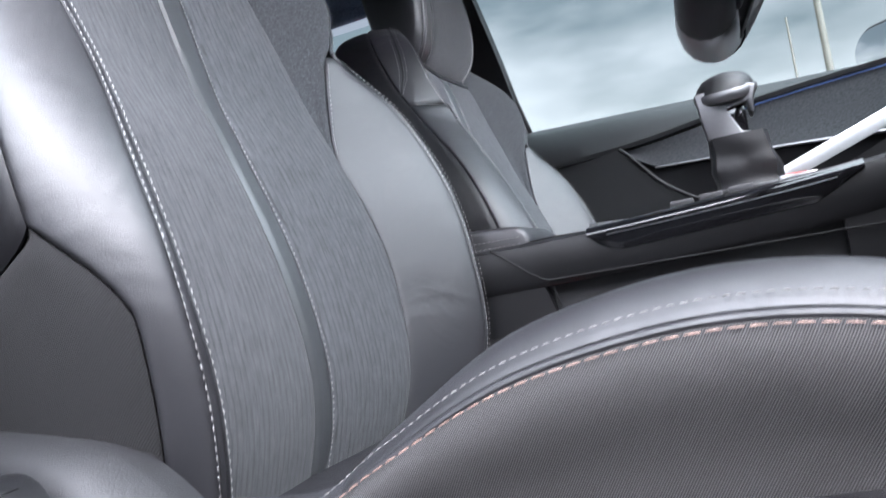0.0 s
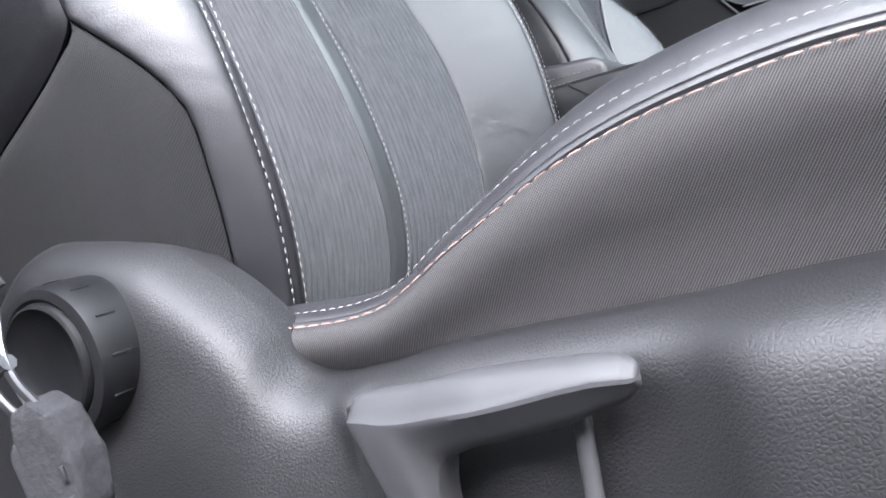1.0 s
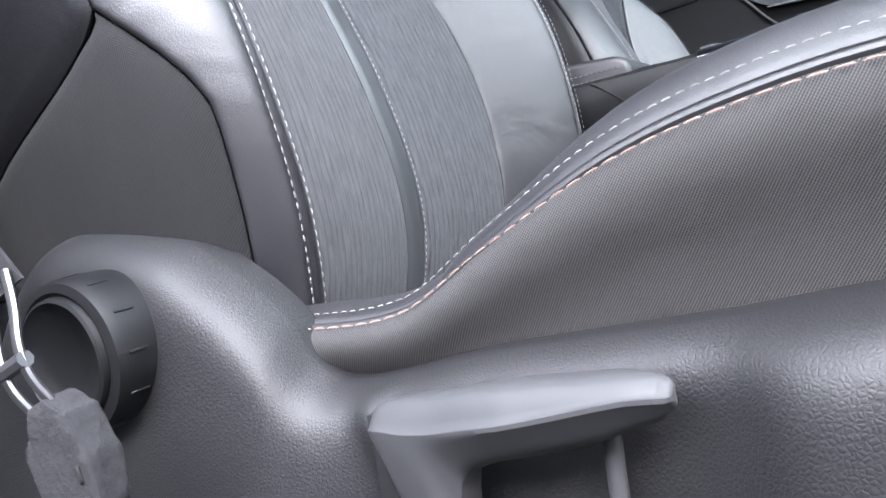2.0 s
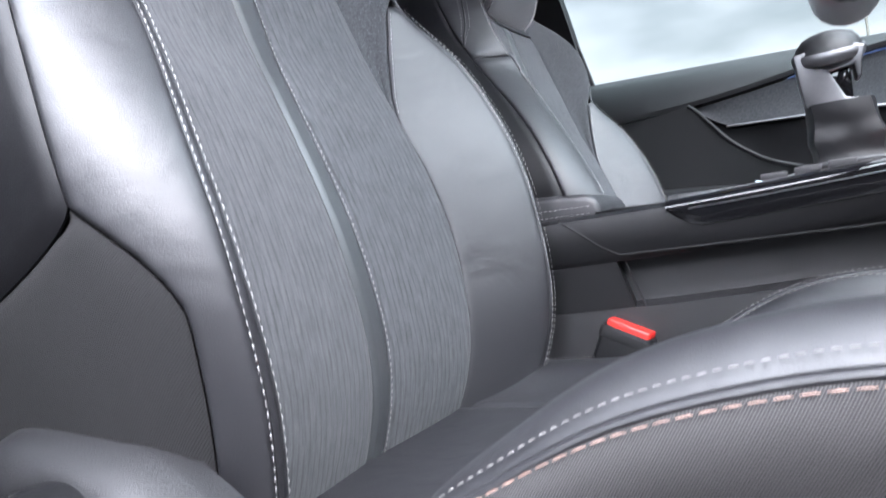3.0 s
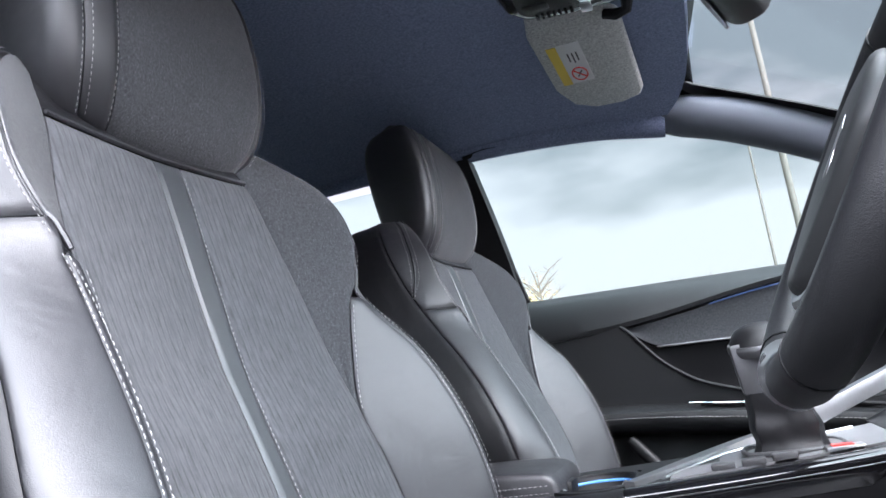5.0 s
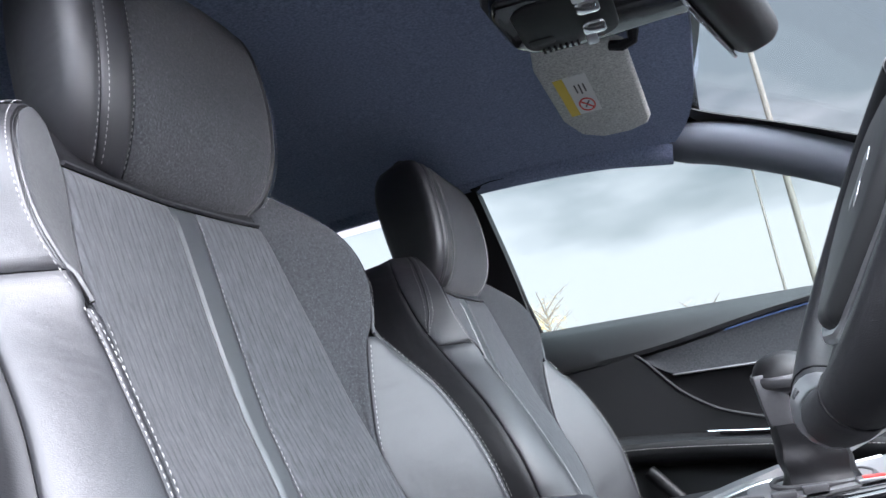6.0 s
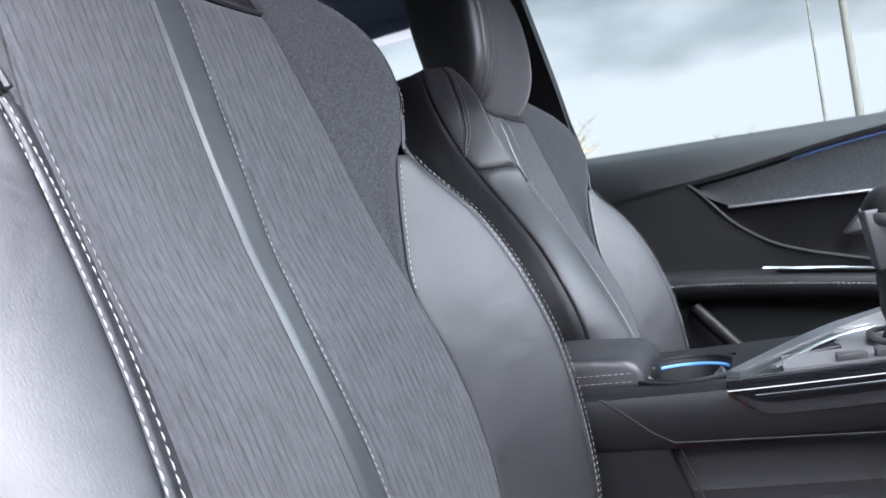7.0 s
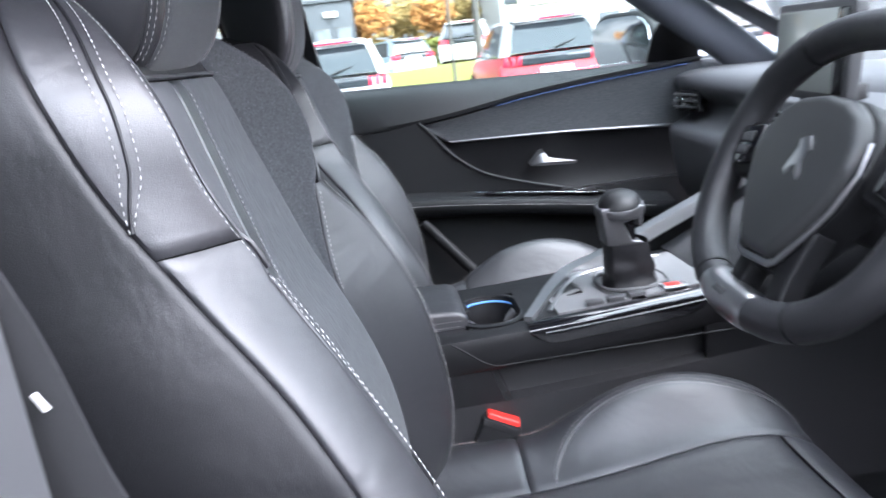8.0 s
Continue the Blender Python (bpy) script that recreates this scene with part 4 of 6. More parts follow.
part("bench_back", moved(box(-0.08, 0.08, 0.25, 1.60, 0, 0.62, 0.05, 4), Matrix.Translation((-1.5, 0, 0.62)) @ Matrix.Rotation(radians(-18), 4, "Y")), LEATHER_SHADED, bench)

# windscreen and its surround
def wind(f, g, off=0.0):
    """f: 0 at the header, 1 at the dashboard; g: -1 to 1 across."""
    x = lerp(0.03, 0.95, f) - 0.06 * g * g
    z = 1.468 - 0.36 * f - 0.115 * f * f
    return Vector((x, MID + g * lerp(0.60, 0.76, f), z + 0.002 * g * g + off))


ws = solo("windscreen", slab([[wind(i / 8, lerp(-1.13, 1.13, j / 16)) for j in range(17)] for i in range(9)], (0, 0, 0.005)), CLEAR_GLASS, "clear laminated windscreen", "windscreen", "structure", (0.5, MID, 1.25), smooth=False)
ws.visible_shadow = False
solo("windscreen_header", slab([[wind(f, lerp(-1, 1, j / 16), -0.006) + Vector((0, 0, dz)) for j in range(17)] for f, dz in ((-0.04, -0.002), (-0.01, -0.004), (0.026, 0.002))], (0, 0, 0.03)), GLOSS, "black band along the top of the windscreen", "trim", "structure", (0.0, MID, 1.45))

def frit_in(f):
    # printed border along the pillar, its corner rounded off
    return 0.93 - 0.13 * math.exp(-f / 0.02)


for k, side in enumerate((1, -1)):
    rows = [[wind(f, side * lerp(1.07, frit_in(f), j / 6), -0.004) for j in range(7)] for f in [0.015 + 0.9 * (i / 24) ** 2 for i in range(25)]]
    solo("windscreen_border_%d" % (k + 1), slab(rows, (0, 0, 0.003)), PLASTIC_FINE, "black printed windscreen border", "trim", "structure", (0.4, MID + side * 0.6, 1.3))

# ---------------------------------------------------------------- far front door
door = thing("passenger_door", (0, 1.72, 0.4), "closed front door with grey cloth panel, chrome strip and armrest", "car door")


def belt_line(x):
    return 1.112 - 0.03 * (x + 0.4)


def led_line(x):
    return cr([-0.6, -0.2, 0.1, 0.5], [0.995, 1.012, 1.052, 1.082], x)


def chrome_line(x):
    return cr([-0.15, 0.1, 0.33, 0.45], [0.962, 0.953, 0.939, 0.93], x)


DX0, DX1 = -0.545, 0.50
xs = [lerp(DX0, DX1, i / 40) for i in range(41)]
# upper pad, rolled over at the window line
rows = []
for x in xs:
    zb, zl = belt_line(x), led_line(x)
    rows.append([(x, 1.80, zb - 0.004), (x, 1.775, zb), (x, 1.755, zb - 0.005), (x, 1.735, zb - 0.022), (x, 1.722, lerp(zb, zl, 0.55)), (x, 1.712, zl + 0.012), (x, 1.716, zl + 0.003), (x, 1.73, zl)])
part("upper_pad", slab(rows, (0, 0.02, -0.004)), SOFT_DASH, door, "soft black upper door pad")
led_rows = smooth_path([(x, 1.7155, led_line(x) - 0.002) for x in [lerp(-0.02, 0.47, k / 6) for k in range(7)]], 4)
part("light_strip", tube(led_rows, 0.0016, 6), BLUE_LED, door, "thin blue light strip")
# grey cloth field between light strip and chrome strip
xs2 = [lerp(-0.205, 0.50, i / 30) for i in range(31)]
low2 = lambda x: chrome_line(x) if x > -0.145 else lerp(1.004, 0.962, (x + 0.205) / 0.06)
rows = [[Vector((x, 1.722 + 0.006 * math.sin(math.pi * k / 6), lerp(led_line(x) - 0.003, low2(x), k / 6))) for k in range(7)] for x in xs2]
part("cloth_panel", slab(rows, (0, 0.02, 0)), DOOR_CLOTH, door, "grey cloth panel")
part("chrome_strip", tube([(x, 1.722, chrome_line(x) - 0.001) for x in [lerp(-0.145, 0.42, k / 24) for k in range(25)]], [0.0022 + 0.0025 * k / 24 for k in range(25)], 8), KNOB_METAL, door, "satin chrome strip")
# hollow with the handle
rows = [[Vector((x, 1.735 + 0.03 * math.sin(math.pi * k / 8) * min(1, (x + 0.2) * 8), lerp(low2(x) - 0.006, 0.74, k / 8))) for k in range(9)] for x in xs2]
part("handle_hollow", slab(rows, (0, 0.02, 0)), PLASTIC_FINE, door, "dark hollow behind the handle")
# rear quarter, dished skin under the pad, ending in a swept edge
sweep = smooth_path([(-0.215, 1.712, 1.016), (-0.200, 1.709, 1.003), (-0.179, 1.707, 0.977), (-0.147, 1.705, 0.937), (-0.114, 1.703, 0.907), (-0.069, 1.699, 0.877), (-0.012, 1.695, 0.855), (0.045, 1.690, 0.838), (0.113, 1.684, 0.820), (0.18, 1.678, 0.803), (0.27, 1.67, 0.785)], 5)
rows = [[Vector((lerp(DX0, p.x, k / 14), lerp(1.726, p.y + 0.002, (k / 14) ** 3), lerp(max(p.z, led_line(DX0) - 0.003 - 0.22 * i / (len(sweep) - 1)), p.z, k / 14))) for k in range(15)] for i, p in enumerate(sweep)]
part("rear_skin", slab(rows, (0, 0.012, 0)), SOFT_DASH, door, "soft black door skin")
part("swept_edge", tube([p + Vector((0, 0.0022, 0)) for p in sweep], 0.0036, 10), SOFT_DASH, door, "soft black rounded edge")
# armrest
rows = []
for x in [lerp(DX0, 0.40, i / 40) for i in range(41)]:
    zt = cr([-0.6, -0.25, 0.05, 0.25, 0.42], [0.842, 0.838, 0.808, 0.778, 0.75], x)
    inn = cr([-0.6, -0.3, 0.0, 0.25, 0.42], [1.675, 1.665, 1.648, 1.645, 1.67], x)
    rows.append([(x, 1.74, zt + 0.012), (x, 1.70, zt + 0.004), (x, inn + 0.016, zt), (x, inn + 0.004, zt - 0.005), (x, inn, zt - 0.014), (x, inn + 0.003, zt - 0.03), (x, inn + 0.02, zt - 0.045), (x, 1.74, zt - 0.06)])
arm = part("armrest", slab(rows, (0, 0.004, -0.004)), SOFT_DASH, door, "padded black armrest")
seam = [Vector((x, cr([-0.6, -0.3, 0.0, 0.25, 0.42], [1.675, 1.665, 1.648, 1.645, 1.67], x) - 0.0004, cr([-0.6, -0.25, 0.05, 0.25, 0.42], [0.842, 0.838, 0.808, 0.778, 0.75], x) - 0.016)) for x in [lerp(-0.5, 0.35, k / 60) for k in range(61)]]
part("stitching", stitches(seam, [Vector((0, -1, 0))] * 61, 0.006, 0.002, 0.0006), THREAD, arm)
part("switch_plate", moved(prism([(-0.14, -0.018), (0.14, -0.022), (0.15, 0.0), (0.13, 0.024), (-0.06, 0.022), (-0.12, 0.006)], "z", -0.004, 0.004, 0.002), Matrix.Translation((0.06, 1.685, 0.815)) @ Matrix.Rotation(radians(6.5), 4, "Y")), GLOSS, arm, "gloss black window switch plate")
part("switch_trim", tube(smooth_path([(-0.10, 1.678, 0.836), (-0.04, 1.668, 0.829), (0.06, 1.662, 0.818), (0.20, 1.662, 0.798)], 8), 0.0022, 6), CHROME, arm, "chrome edging")
part("window_switch", moved(box(-0.014, 0.014, -0.008, 0.008, 0, 0.007, 0.002), Matrix.Translation((0.13, 1.683, 0.810))), PLASTIC_FINE, arm)
part("window_switch", moved(box(-0.004, 0.004, -0.004, 0.004, 0, 0.005, 0.001), Matrix.Translation((0.165, 1.683, 0.806))), CHROME, arm)
# lower skin, map pocket and its slanting edge
rows = [[Vector((x, lerp(1.73, 1.70, k / 6), lerp(0.80, 0.40, k / 6))) for k in range(7)] for x in [lerp(DX0, 0.50, i / 20) for i in range(21)]]
part("lower_skin", slab(rows, (0, 0.03, 0)), PLASTIC_FINE, door, "dark plastic lower door skin")
part("pocket_edge", tube(smooth_path([(-0.235, 1.69, 0.775), (-0.19, 1.685, 0.72), (-0.12, 1.675, 0.635), (-0.06, 1.665, 0.575), (0.05, 1.66, 0.53), (0.3, 1.66, 0.52)], 6), 0.014, 10, squash=((0, 1, 0), 0.7)), PLASTIC_FINE, door, "grey plastic pocket edge")
# handle
h = part("door_handle", slab([[Vector(p) for p in row] for row in (
    [(0.048, 1.722, 0.882), (0.075, 1.715, 0.912), (0.082, 1.714, 0.914), (0.092, 1.716, 0.900)],
    [(0.050, 1.712, 0.881), (0.072, 1.700, 0.905), (0.084, 1.699, 0.907), (0.096, 1.704, 0.893)],
    [(0.052, 1.709, 0.879), (0.072, 1.694, 0.884), (0.090, 1.694, 0.884), (0.165, 1.700, 0.877)],
    [(0.053, 1.712, 0.876), (0.074, 1.699, 0.875), (0.092, 1.698, 0.875), (0.165, 1.704, 0.870)])], (0, 0.012, 0)), KNOB_METAL, door, "satin chrome pull handle")
# window frame and glass
FX = [-0.47, -0.45, -0.40, -0.25, -0.03, 0.22, 0.40, 0.52]
FZ = [1.420, 1.432, 1.436, 1.427, 1.392, 1.296, 1.19, 1.12]


def glass_y(z):
    return 1.782 - 0.78 * (z - 1.11) * 1.0


top_edge = [Vector((x, glass_y(cr(FX, FZ, x)), cr(FX, FZ, x))) for x in [lerp(-0.46, 0.52, k / 40) for k in range(41)]]
part("window_frame", tube(top_edge, 0.010, 8), PLASTIC_FINE, door, "black rubber window frame")
rear_edge = [Vector((lerp(-0.425, -0.462, k / 12), -0.004 + glass_y(lerp(1.10, 1.408, k / 12)), lerp(1.10, 1.408, k / 12))) for k in range(13)]
part("window_frame", tube(rear_edge, 0.009, 8), PLASTIC_FINE, door, "black rubber window frame")
rows = [[Vector((x, glass_y(z), z)) for k, z in [(k, lerp(1.095, cr(FX, FZ, x), k / 10)) for k in range(11)]] for x in [lerp(-0.455, 0.52, i / 30) for i in range(31)]]
pane = part("window_pane", slab(rows, (0, 0.003, 0.002)), GLASS, door, "clear side window pane")
pane.visible_shadow = False
# corner panel ahead of the window
rows = [[Vector((x, glass_y(z) - 0.006, z)) for z in [lerp(1.085, min(cr(FX, FZ, x), 1.085 + 1.3 * max(0.01, x - 0.36) * 2), k / 6) for k in range(7)]] for x in [lerp(0.385, 0.52, i / 10) for i in range(11)]]
part("corner_panel", slab(rows, (0, -0.01, 0)), PLASTIC_FINE, door, "black plastic corner panel")
part("door_skin", box(DX0, 0.6, 1.80, 1.85, 0.36, 1.085, 0.02), PAINT, door, "painted outer door skin")

# door mirror outside
mirror = thing("door_mirror", (0.42, 1.93, 1.1), "black door mirror on the far door", "door mirror")
mm = Matrix.Translation((0.385, 1.975, 1.140)) @ Matrix.Rotation(radians(38), 4, "Z")
part("mirror_shell", moved(prism(rounded(0.21, 0.165, 0.06, 6), "x", 0.0, 0.10, 0.025, 4), mm), PLASTIC_FINE, mirror, "dark plastic mirror shell")
part("mirror_glass", moved(prism(rounded(0.185, 0.14, 0.055, 6), "x", -0.004, 0.001, 0.001), mm), CHROME, mirror, "silvered mirror glass")
part("mirror_arm", tube([(0.44, 1.80, 1.07), (0.44, 1.90, 1.07)], 0.025, 10), PLASTIC_FINE, mirror)

# the driver's door stands wide open beside the camera
OPEN = Matrix.Translation((0.60, 0.06, 0.0)) @ Matrix.Rotation(radians(66), 4, "Z")
solo("door_1", moved(merge(box(-1.12, 0.0, -0.06, 0.06, 0.30, 1.09, 0.03, 3), tube([(-1.10, -0.02, 1.08), (-1.06, 0.04, 1.38), (-0.80, 0.06, 1.43), (-0.45, 0.04, 1.36), (-0.10, 0.0, 1.14)], 0.016, 8)), OPEN), SOFT_DASH, "open driver's door, dark inside", "door", "structure", (0.4, -0.4, 0.7))

# ---------------------------------------------------------------- centre console
con = thing("centre_console", (0, MID, FLOOR), "dark centre console with gloss black side strip and silver trim", "console")
Y0, Y1 = 0.812, 1.040


def top_z(x):
    return cr([-0.7, -0.25, -0.14, 0.0, 0.12, 0.3, 0.45], [0.79, 0.801, 0.804, 0.812, 0.822, 0.85, 0.90], x)


# upper body: cross-sections with a cup opening cut by leaving those faces out
cols = [-0.70, -0.60, -0.50, -0.40, -0.30, -0.245, -0.230, -0.205, -0.165, -0.142, -0.12, -0.06, 0.0, 0.06, 0.12, 0.18, 0.24, 0.30, 0.36, 0.42]
prof = [(Y0 + 0.004, -0.052), (Y0, -0.046), (Y0, -0.012), (Y0 + 0.003, -0.004), (Y0 + 0.012, 0.0), (0.845, 0.0), (0.97, 0.0), (Y1 - 0.012, 0.0), (Y1 - 0.003, -0.004), (Y1, -0.012), (Y1, -0.05)]
bm = bmesh.new()
grid_c = [[bm.verts.new((x, y, top_z(x) + d)) for y, d in prof] for x in cols]
for i in range(len(cols) - 1):
    for j in range(len(prof) - 1):
        if -0.231 < cols[i] < -0.143 and j == 5:
            continue
        bm.faces.new((grid_c[i][j], grid_c[i + 1][j], grid_c[i + 1][j + 1], grid_c[i][j + 1]))
for row in (grid_c[0], grid_c[-1]):
    bm.faces.new(row)
body = part("upper_body", bm, PLASTIC_FINE, con, "satin dark grey console body")
# recessed lower side panels, wedge joint and floor flank
for y in (0.822, 1.032):
    sgn = -1 if y < MID else 1
    rows = [[Vector((x, y - sgn * d, top_z(x) - h if h < 0.3 else 0.50)) for d, h in ((0.012, 0.050), (0.014, 0.085), (0.012, 0.096), (-0.006, 0.101), (-0.010, 0.15), (-0.014, 0.4))] for x in cols]
    part("lower_flank", slab(rows, (0, -sgn * 0.01, 0)), PLASTIC, con, "grained dark lower flank")
part("joint", tube([(-0.258, Y0 - 0.0002, top_z(-0.25) - 0.002), (-0.245, Y0 - 0.0006, 0.790), (-0.215, Y0 - 0.0006, 0.766), (-0.197, Y0 - 0.0006, 0.7565), (-0.05, Y0 - 0.0006, 0.7580), (0.14, Y0 - 0.0006, 0.760), (0.4, Y0 - 0.0006, 0.80)], 0.0011, 6), CORE, con, "dark panel joint")
part("joint", tube([(-0.197, 0.8205, 0.7565), (-0.175, 0.8185, 0.69), (-0.150, 0.806, 0.60)], 0.0012, 6), CORE, con, "dark panel joint")
part("rear_cheek", slab([[Vector((x + (0.3 * (0.7565 - z) if x > -0.3 else 0.0), 0.8165, z)) for z in (top_z(-0.3) - 0.016, 0.74, 0.62)] for x in (-0.62, -0.45, -0.252, -0.205)], (0, 0.012, 0)), PLASTIC_FINE, con)
# cup holder well
bm = bmesh.new()
rim = [(-0.1865 + dx_, 0.9075 + dy_) for dx_, dy_ in rounded(0.084, 0.120, 0.040, 8)]
levels = [(top_z(-0.19) + 0.0015, 1.06), (top_z(-0.19) + 0.003, 1.02), (top_z(-0.19) - 0.003, 0.98), (0.76, 0.94), (0.722, 0.92)]
loops = []
for z, k in levels:
    loops.append([bm.verts.new((-0.1865 + (x + 0.1865) * k, 0.9075 + (y - 0.9075) * k, z)) for x, y in rim])
for l0, l1 in zip(loops, loops[1:]):
    for k in range(len(rim)):
        bm.faces.new((l0[k], l0[(k + 1) % len(rim)], l1[(k + 1) % len(rim)], l1[k]))
bm.faces.new(loops[-1])
cup = part("cup_holder", bm, PLASTIC_FINE, con, "black cup holder well")
part("cup_surround", slab([[Vector((-0.1865 + (x + 0.1865) * k, 0.9075 + (y - 0.9075) * k, top_z(-0.19) + 0.002)) for k in (1.0, 1.10, 1.2)] for x, y in rim + rim[:1]], (0, 0, -0.003)), PLASTIC_FINE, con)
arc = [(-0.1865 + (x + 0.1865) * 0.985, 0.9075 + (y - 0.9075) * 0.985, top_z(-0.19) - 0.006) for x, y in rim[2:17]]
part("light_ring", tube(arc, 0.0018, 6), RING_LED, cup, "blue light ring")
part("spring_clip", tube(smooth_path([(-0.222, 0.87, 0.80), (-0.209, 0.872, 0.786), (-0.207, 0.874, 0.765), (-0.216, 0.876, 0.742)], 6), 0.008, 8, squash=((1, 0, 0), 0.5)), SATIN, cup, "silver spring clip")
part("spring_clip", tube(smooth_path([(-0.152, 0.90, 0.80), (-0.163, 0.902, 0.786), (-0.165, 0.904, 0.765), (-0.157, 0.905, 0.742)], 6), 0.007, 8, squash=((1, 0, 0), 0.5)), SATIN, cup, "silver spring clip")
# gloss strip along the driver's side, wrapped over the edge
rows = []
for k in range(25):
    x = lerp(-0.147, 0.125, k / 24)
    h = 0.022 * min(1, (x + 0.147) / 0.03) ** 0.7 * min(1, max(0.05, (0.13 - x) / 0.05))
    z = top_z(x)
    rows.append([(x, 0.832, z + 0.0025), (x, 0.818, z + 0.002), (x, Y0 - 0.0015, z - 0.003), (x, Y0 - 0.0025, z - 0.006), (x, Y0 - 0.0025, z - 0.006 - h * 0.6), (x, Y0 - 0.001, z - 0.006 - h)])
gl = part("gloss_strip", slab(rows, (0, 0.004, -0.002)), GLOSS, con, "gloss black side strip")
part("strip_edge", tube([(x, Y0 - 0.003, top_z(x) - 0.010) for x in [lerp(-0.125, 0.10, k / 12) for k in range(13)]], 0.0006, 6), KNOB_METAL, gl, "thin chrome line")
# silver triangular trim
trim_path = smooth_path([(-0.142, 0.838, 0.8075), (-0.11, 0.90, 0.809), (-0.075, 0.965, 0.811), (-0.035, 1.015, 0.816), (0.03, 1.03, 0.832), (0.12, 1.042, 0.866), (0.22, 1.05, 0.905), (0.34, 1.056, 0.955), (0.42, 1.06, 0.985)], 6)
rows = []
for k, p in enumerate(trim_path):
    w_ = lerp(0.010, 0.020, min(1, k / 20))
    d = (trim_path[min(k + 1, len(trim_path) - 1)] - trim_path[max(0, k - 1)]).normalized()
    side = d.cross(Vector((0, 0, 1))).normalized()
    rows.append([p - side * w_ * 0.7 + Vector((0, 0, -0.006)), p - side * w_ * 0.6 + Vector((0, 0, 0.003)), p + side * w_ * 0.6 + Vector((0, 0, 0.003)), p + side * w_ * 0.7 + Vector((0, 0, -0.006))])
part("silver_trim", slab(rows, (0, 0, -0.012)), SATIN, con, "brushed silver trim bar")
inner = smooth_path([(-0.108, 0.855, 0.8085), (-0.085, 0.905, 0.8095), (-0.058, 0.955, 0.811), (-0.025, 0.985, 0.814), (0.03, 0.995, 0.8165), (0.10, 0.995, 0.824)], 6)
part("silver_inlay", tube(inner, 0.0035, 8, squash=((0, 0, 1), 0.5)), SATIN, con, "thin silver inlay")
rows = [[Vector((x, y, top_z(x) + 0.0035)) for y in (0.838, 0.90, 0.96, 1.0)] for x in [lerp(-0.10, 0.16, k / 10) for k in range(11)]]
part("gear_plate", slab([[p if not (p.x < -0.06 and p.y > 0.95) else p + Vector((0.05, -0.03, 0)) for p in r] for r in rows], (0, 0, -0.006)), PLATE, con, "satin grey gear plate")
for k in range(3):
    part("console_button", box(-0.058 + 0.03 * k, -0.034 + 0.03 * k, 0.838, 0.853, 0.812, 0.8185 + 0.002 * k, 0.0015), PLASTIC_SMOOTH, con, "small dark button")
part("park_switch", box(0.052, 0.088, 0.838, 0.862, 0.815, 0.8235, 0.002), SATIN, con, "silver parking brake switch")
part("switch_mark", box(0.058, 0.078, 0.842, 0.856, 0.822, 0.8245, 0.0006), RED, con, "red mark")
part("rising_panel", slab([[Vector((x, y, z)) for x, z in ((0.12, 0.826), (0.22, 0.87), (0.34, 0.93), (0.42, 0.975))] for y in (0.83, 0.93, 1.03)], (0.004, 0, -0.012)), PLASTIC_FINE, con, "dark rising console front")
part("front_flank", slab([[Vector((x, 0.815, z)) for x, z in ((0.10, 0.80), (0.22, 0.86), (0.34, 0.92), (0.46, 0.97))], [Vector((x, 0.815, 0.74)) for x in (0.10, 0.22, 0.34, 0.46)], [Vector((x, 0.83, 0.45)) for x in (0.10, 0.22, 0.34, 0.46)]], (0, 0.01, 0)), PLASTIC_FINE, con)

arm_rest = thing("armrest_box", (-0.4, MID, 0.78), "black leather padded armrest with white stitching on the console", "armrest")
out_a = [(-0.58, 0.776), (-0.24, 0.776), (-0.226, 0.784), (-0.221, 0.80), (-0.224, 0.817), (-0.236, 0.826), (-0.30, 0.830), (-0.58, 0.832)]
part("pad", prism(out_a, "y", 0.856, 0.998, 0.009, 4), LEATHER, arm_rest, "padded black leather")
part("stitching", stitches([Vector((lerp(-0.55, -0.232, k / 30), 0.8553, 0.8125)) for k in range(31)], [Vector((0, -1, 0))] * 31, 0.004, 0.002), THREAD, arm_rest, "white stitching")
part("stitching", stitches([Vector((lerp(-0.55, -0.232, k / 30), 0.8553, 0.8045)) for k in range(31)], [Vector((0, -1, 0))] * 31, 0.004, 0.002), THREAD, arm_rest, "white stitching")
part("latch", box(-0.226, -0.2165, 0.905, 0.945, 0.792, 0.808, 0.003), PLASTIC_FINE, arm_rest, "black release latch")
part("hinge_base", box(-0.60, -0.27, 0.87, 0.985, 0.755, 0.778, 0.004), PLASTIC_FINE, arm_rest)

# ---------------------------------------------------------------- gear lever
gear = thing("gear_lever", (0.03, 0.912, 0.82), "gear lever with satin silver knob and black leather gaiter", "gear lever")
lean = Vector((-0.012, -0.004, 0.0))
rows = []
for k in range(25):
    f = k / 24
    z = lerp(0.806, 0.881, f)
    rr = lerp(0.0395, 0.0315, f ** 0.8) + 0.0022 * math.sin(f * 15) * (1 - f)
    row = []
    for j in range(49):
        a = 2 * math.pi * j / 48
        sq = 1 / max(abs(math.cos(a)), abs(math.sin(a))) ** 0.45
        wob = 1 + 0.045 * math.sin(3 * a + 6 * f) * math.sin(math.pi * f) + 0.02 * math.sin(7 * a - 9 * f) * (1 - f)
        row.append((0.027 - 0.006 * f + rr * sq * wob * math.cos(a), 0.908 - 0.003 * f + rr * 0.92 * sq * wob * math.sin(a), z))
    rows.append(row)
part("gaiter", sheet(rows), LEATHER_SHADED, gear, "creased black leather gaiter")
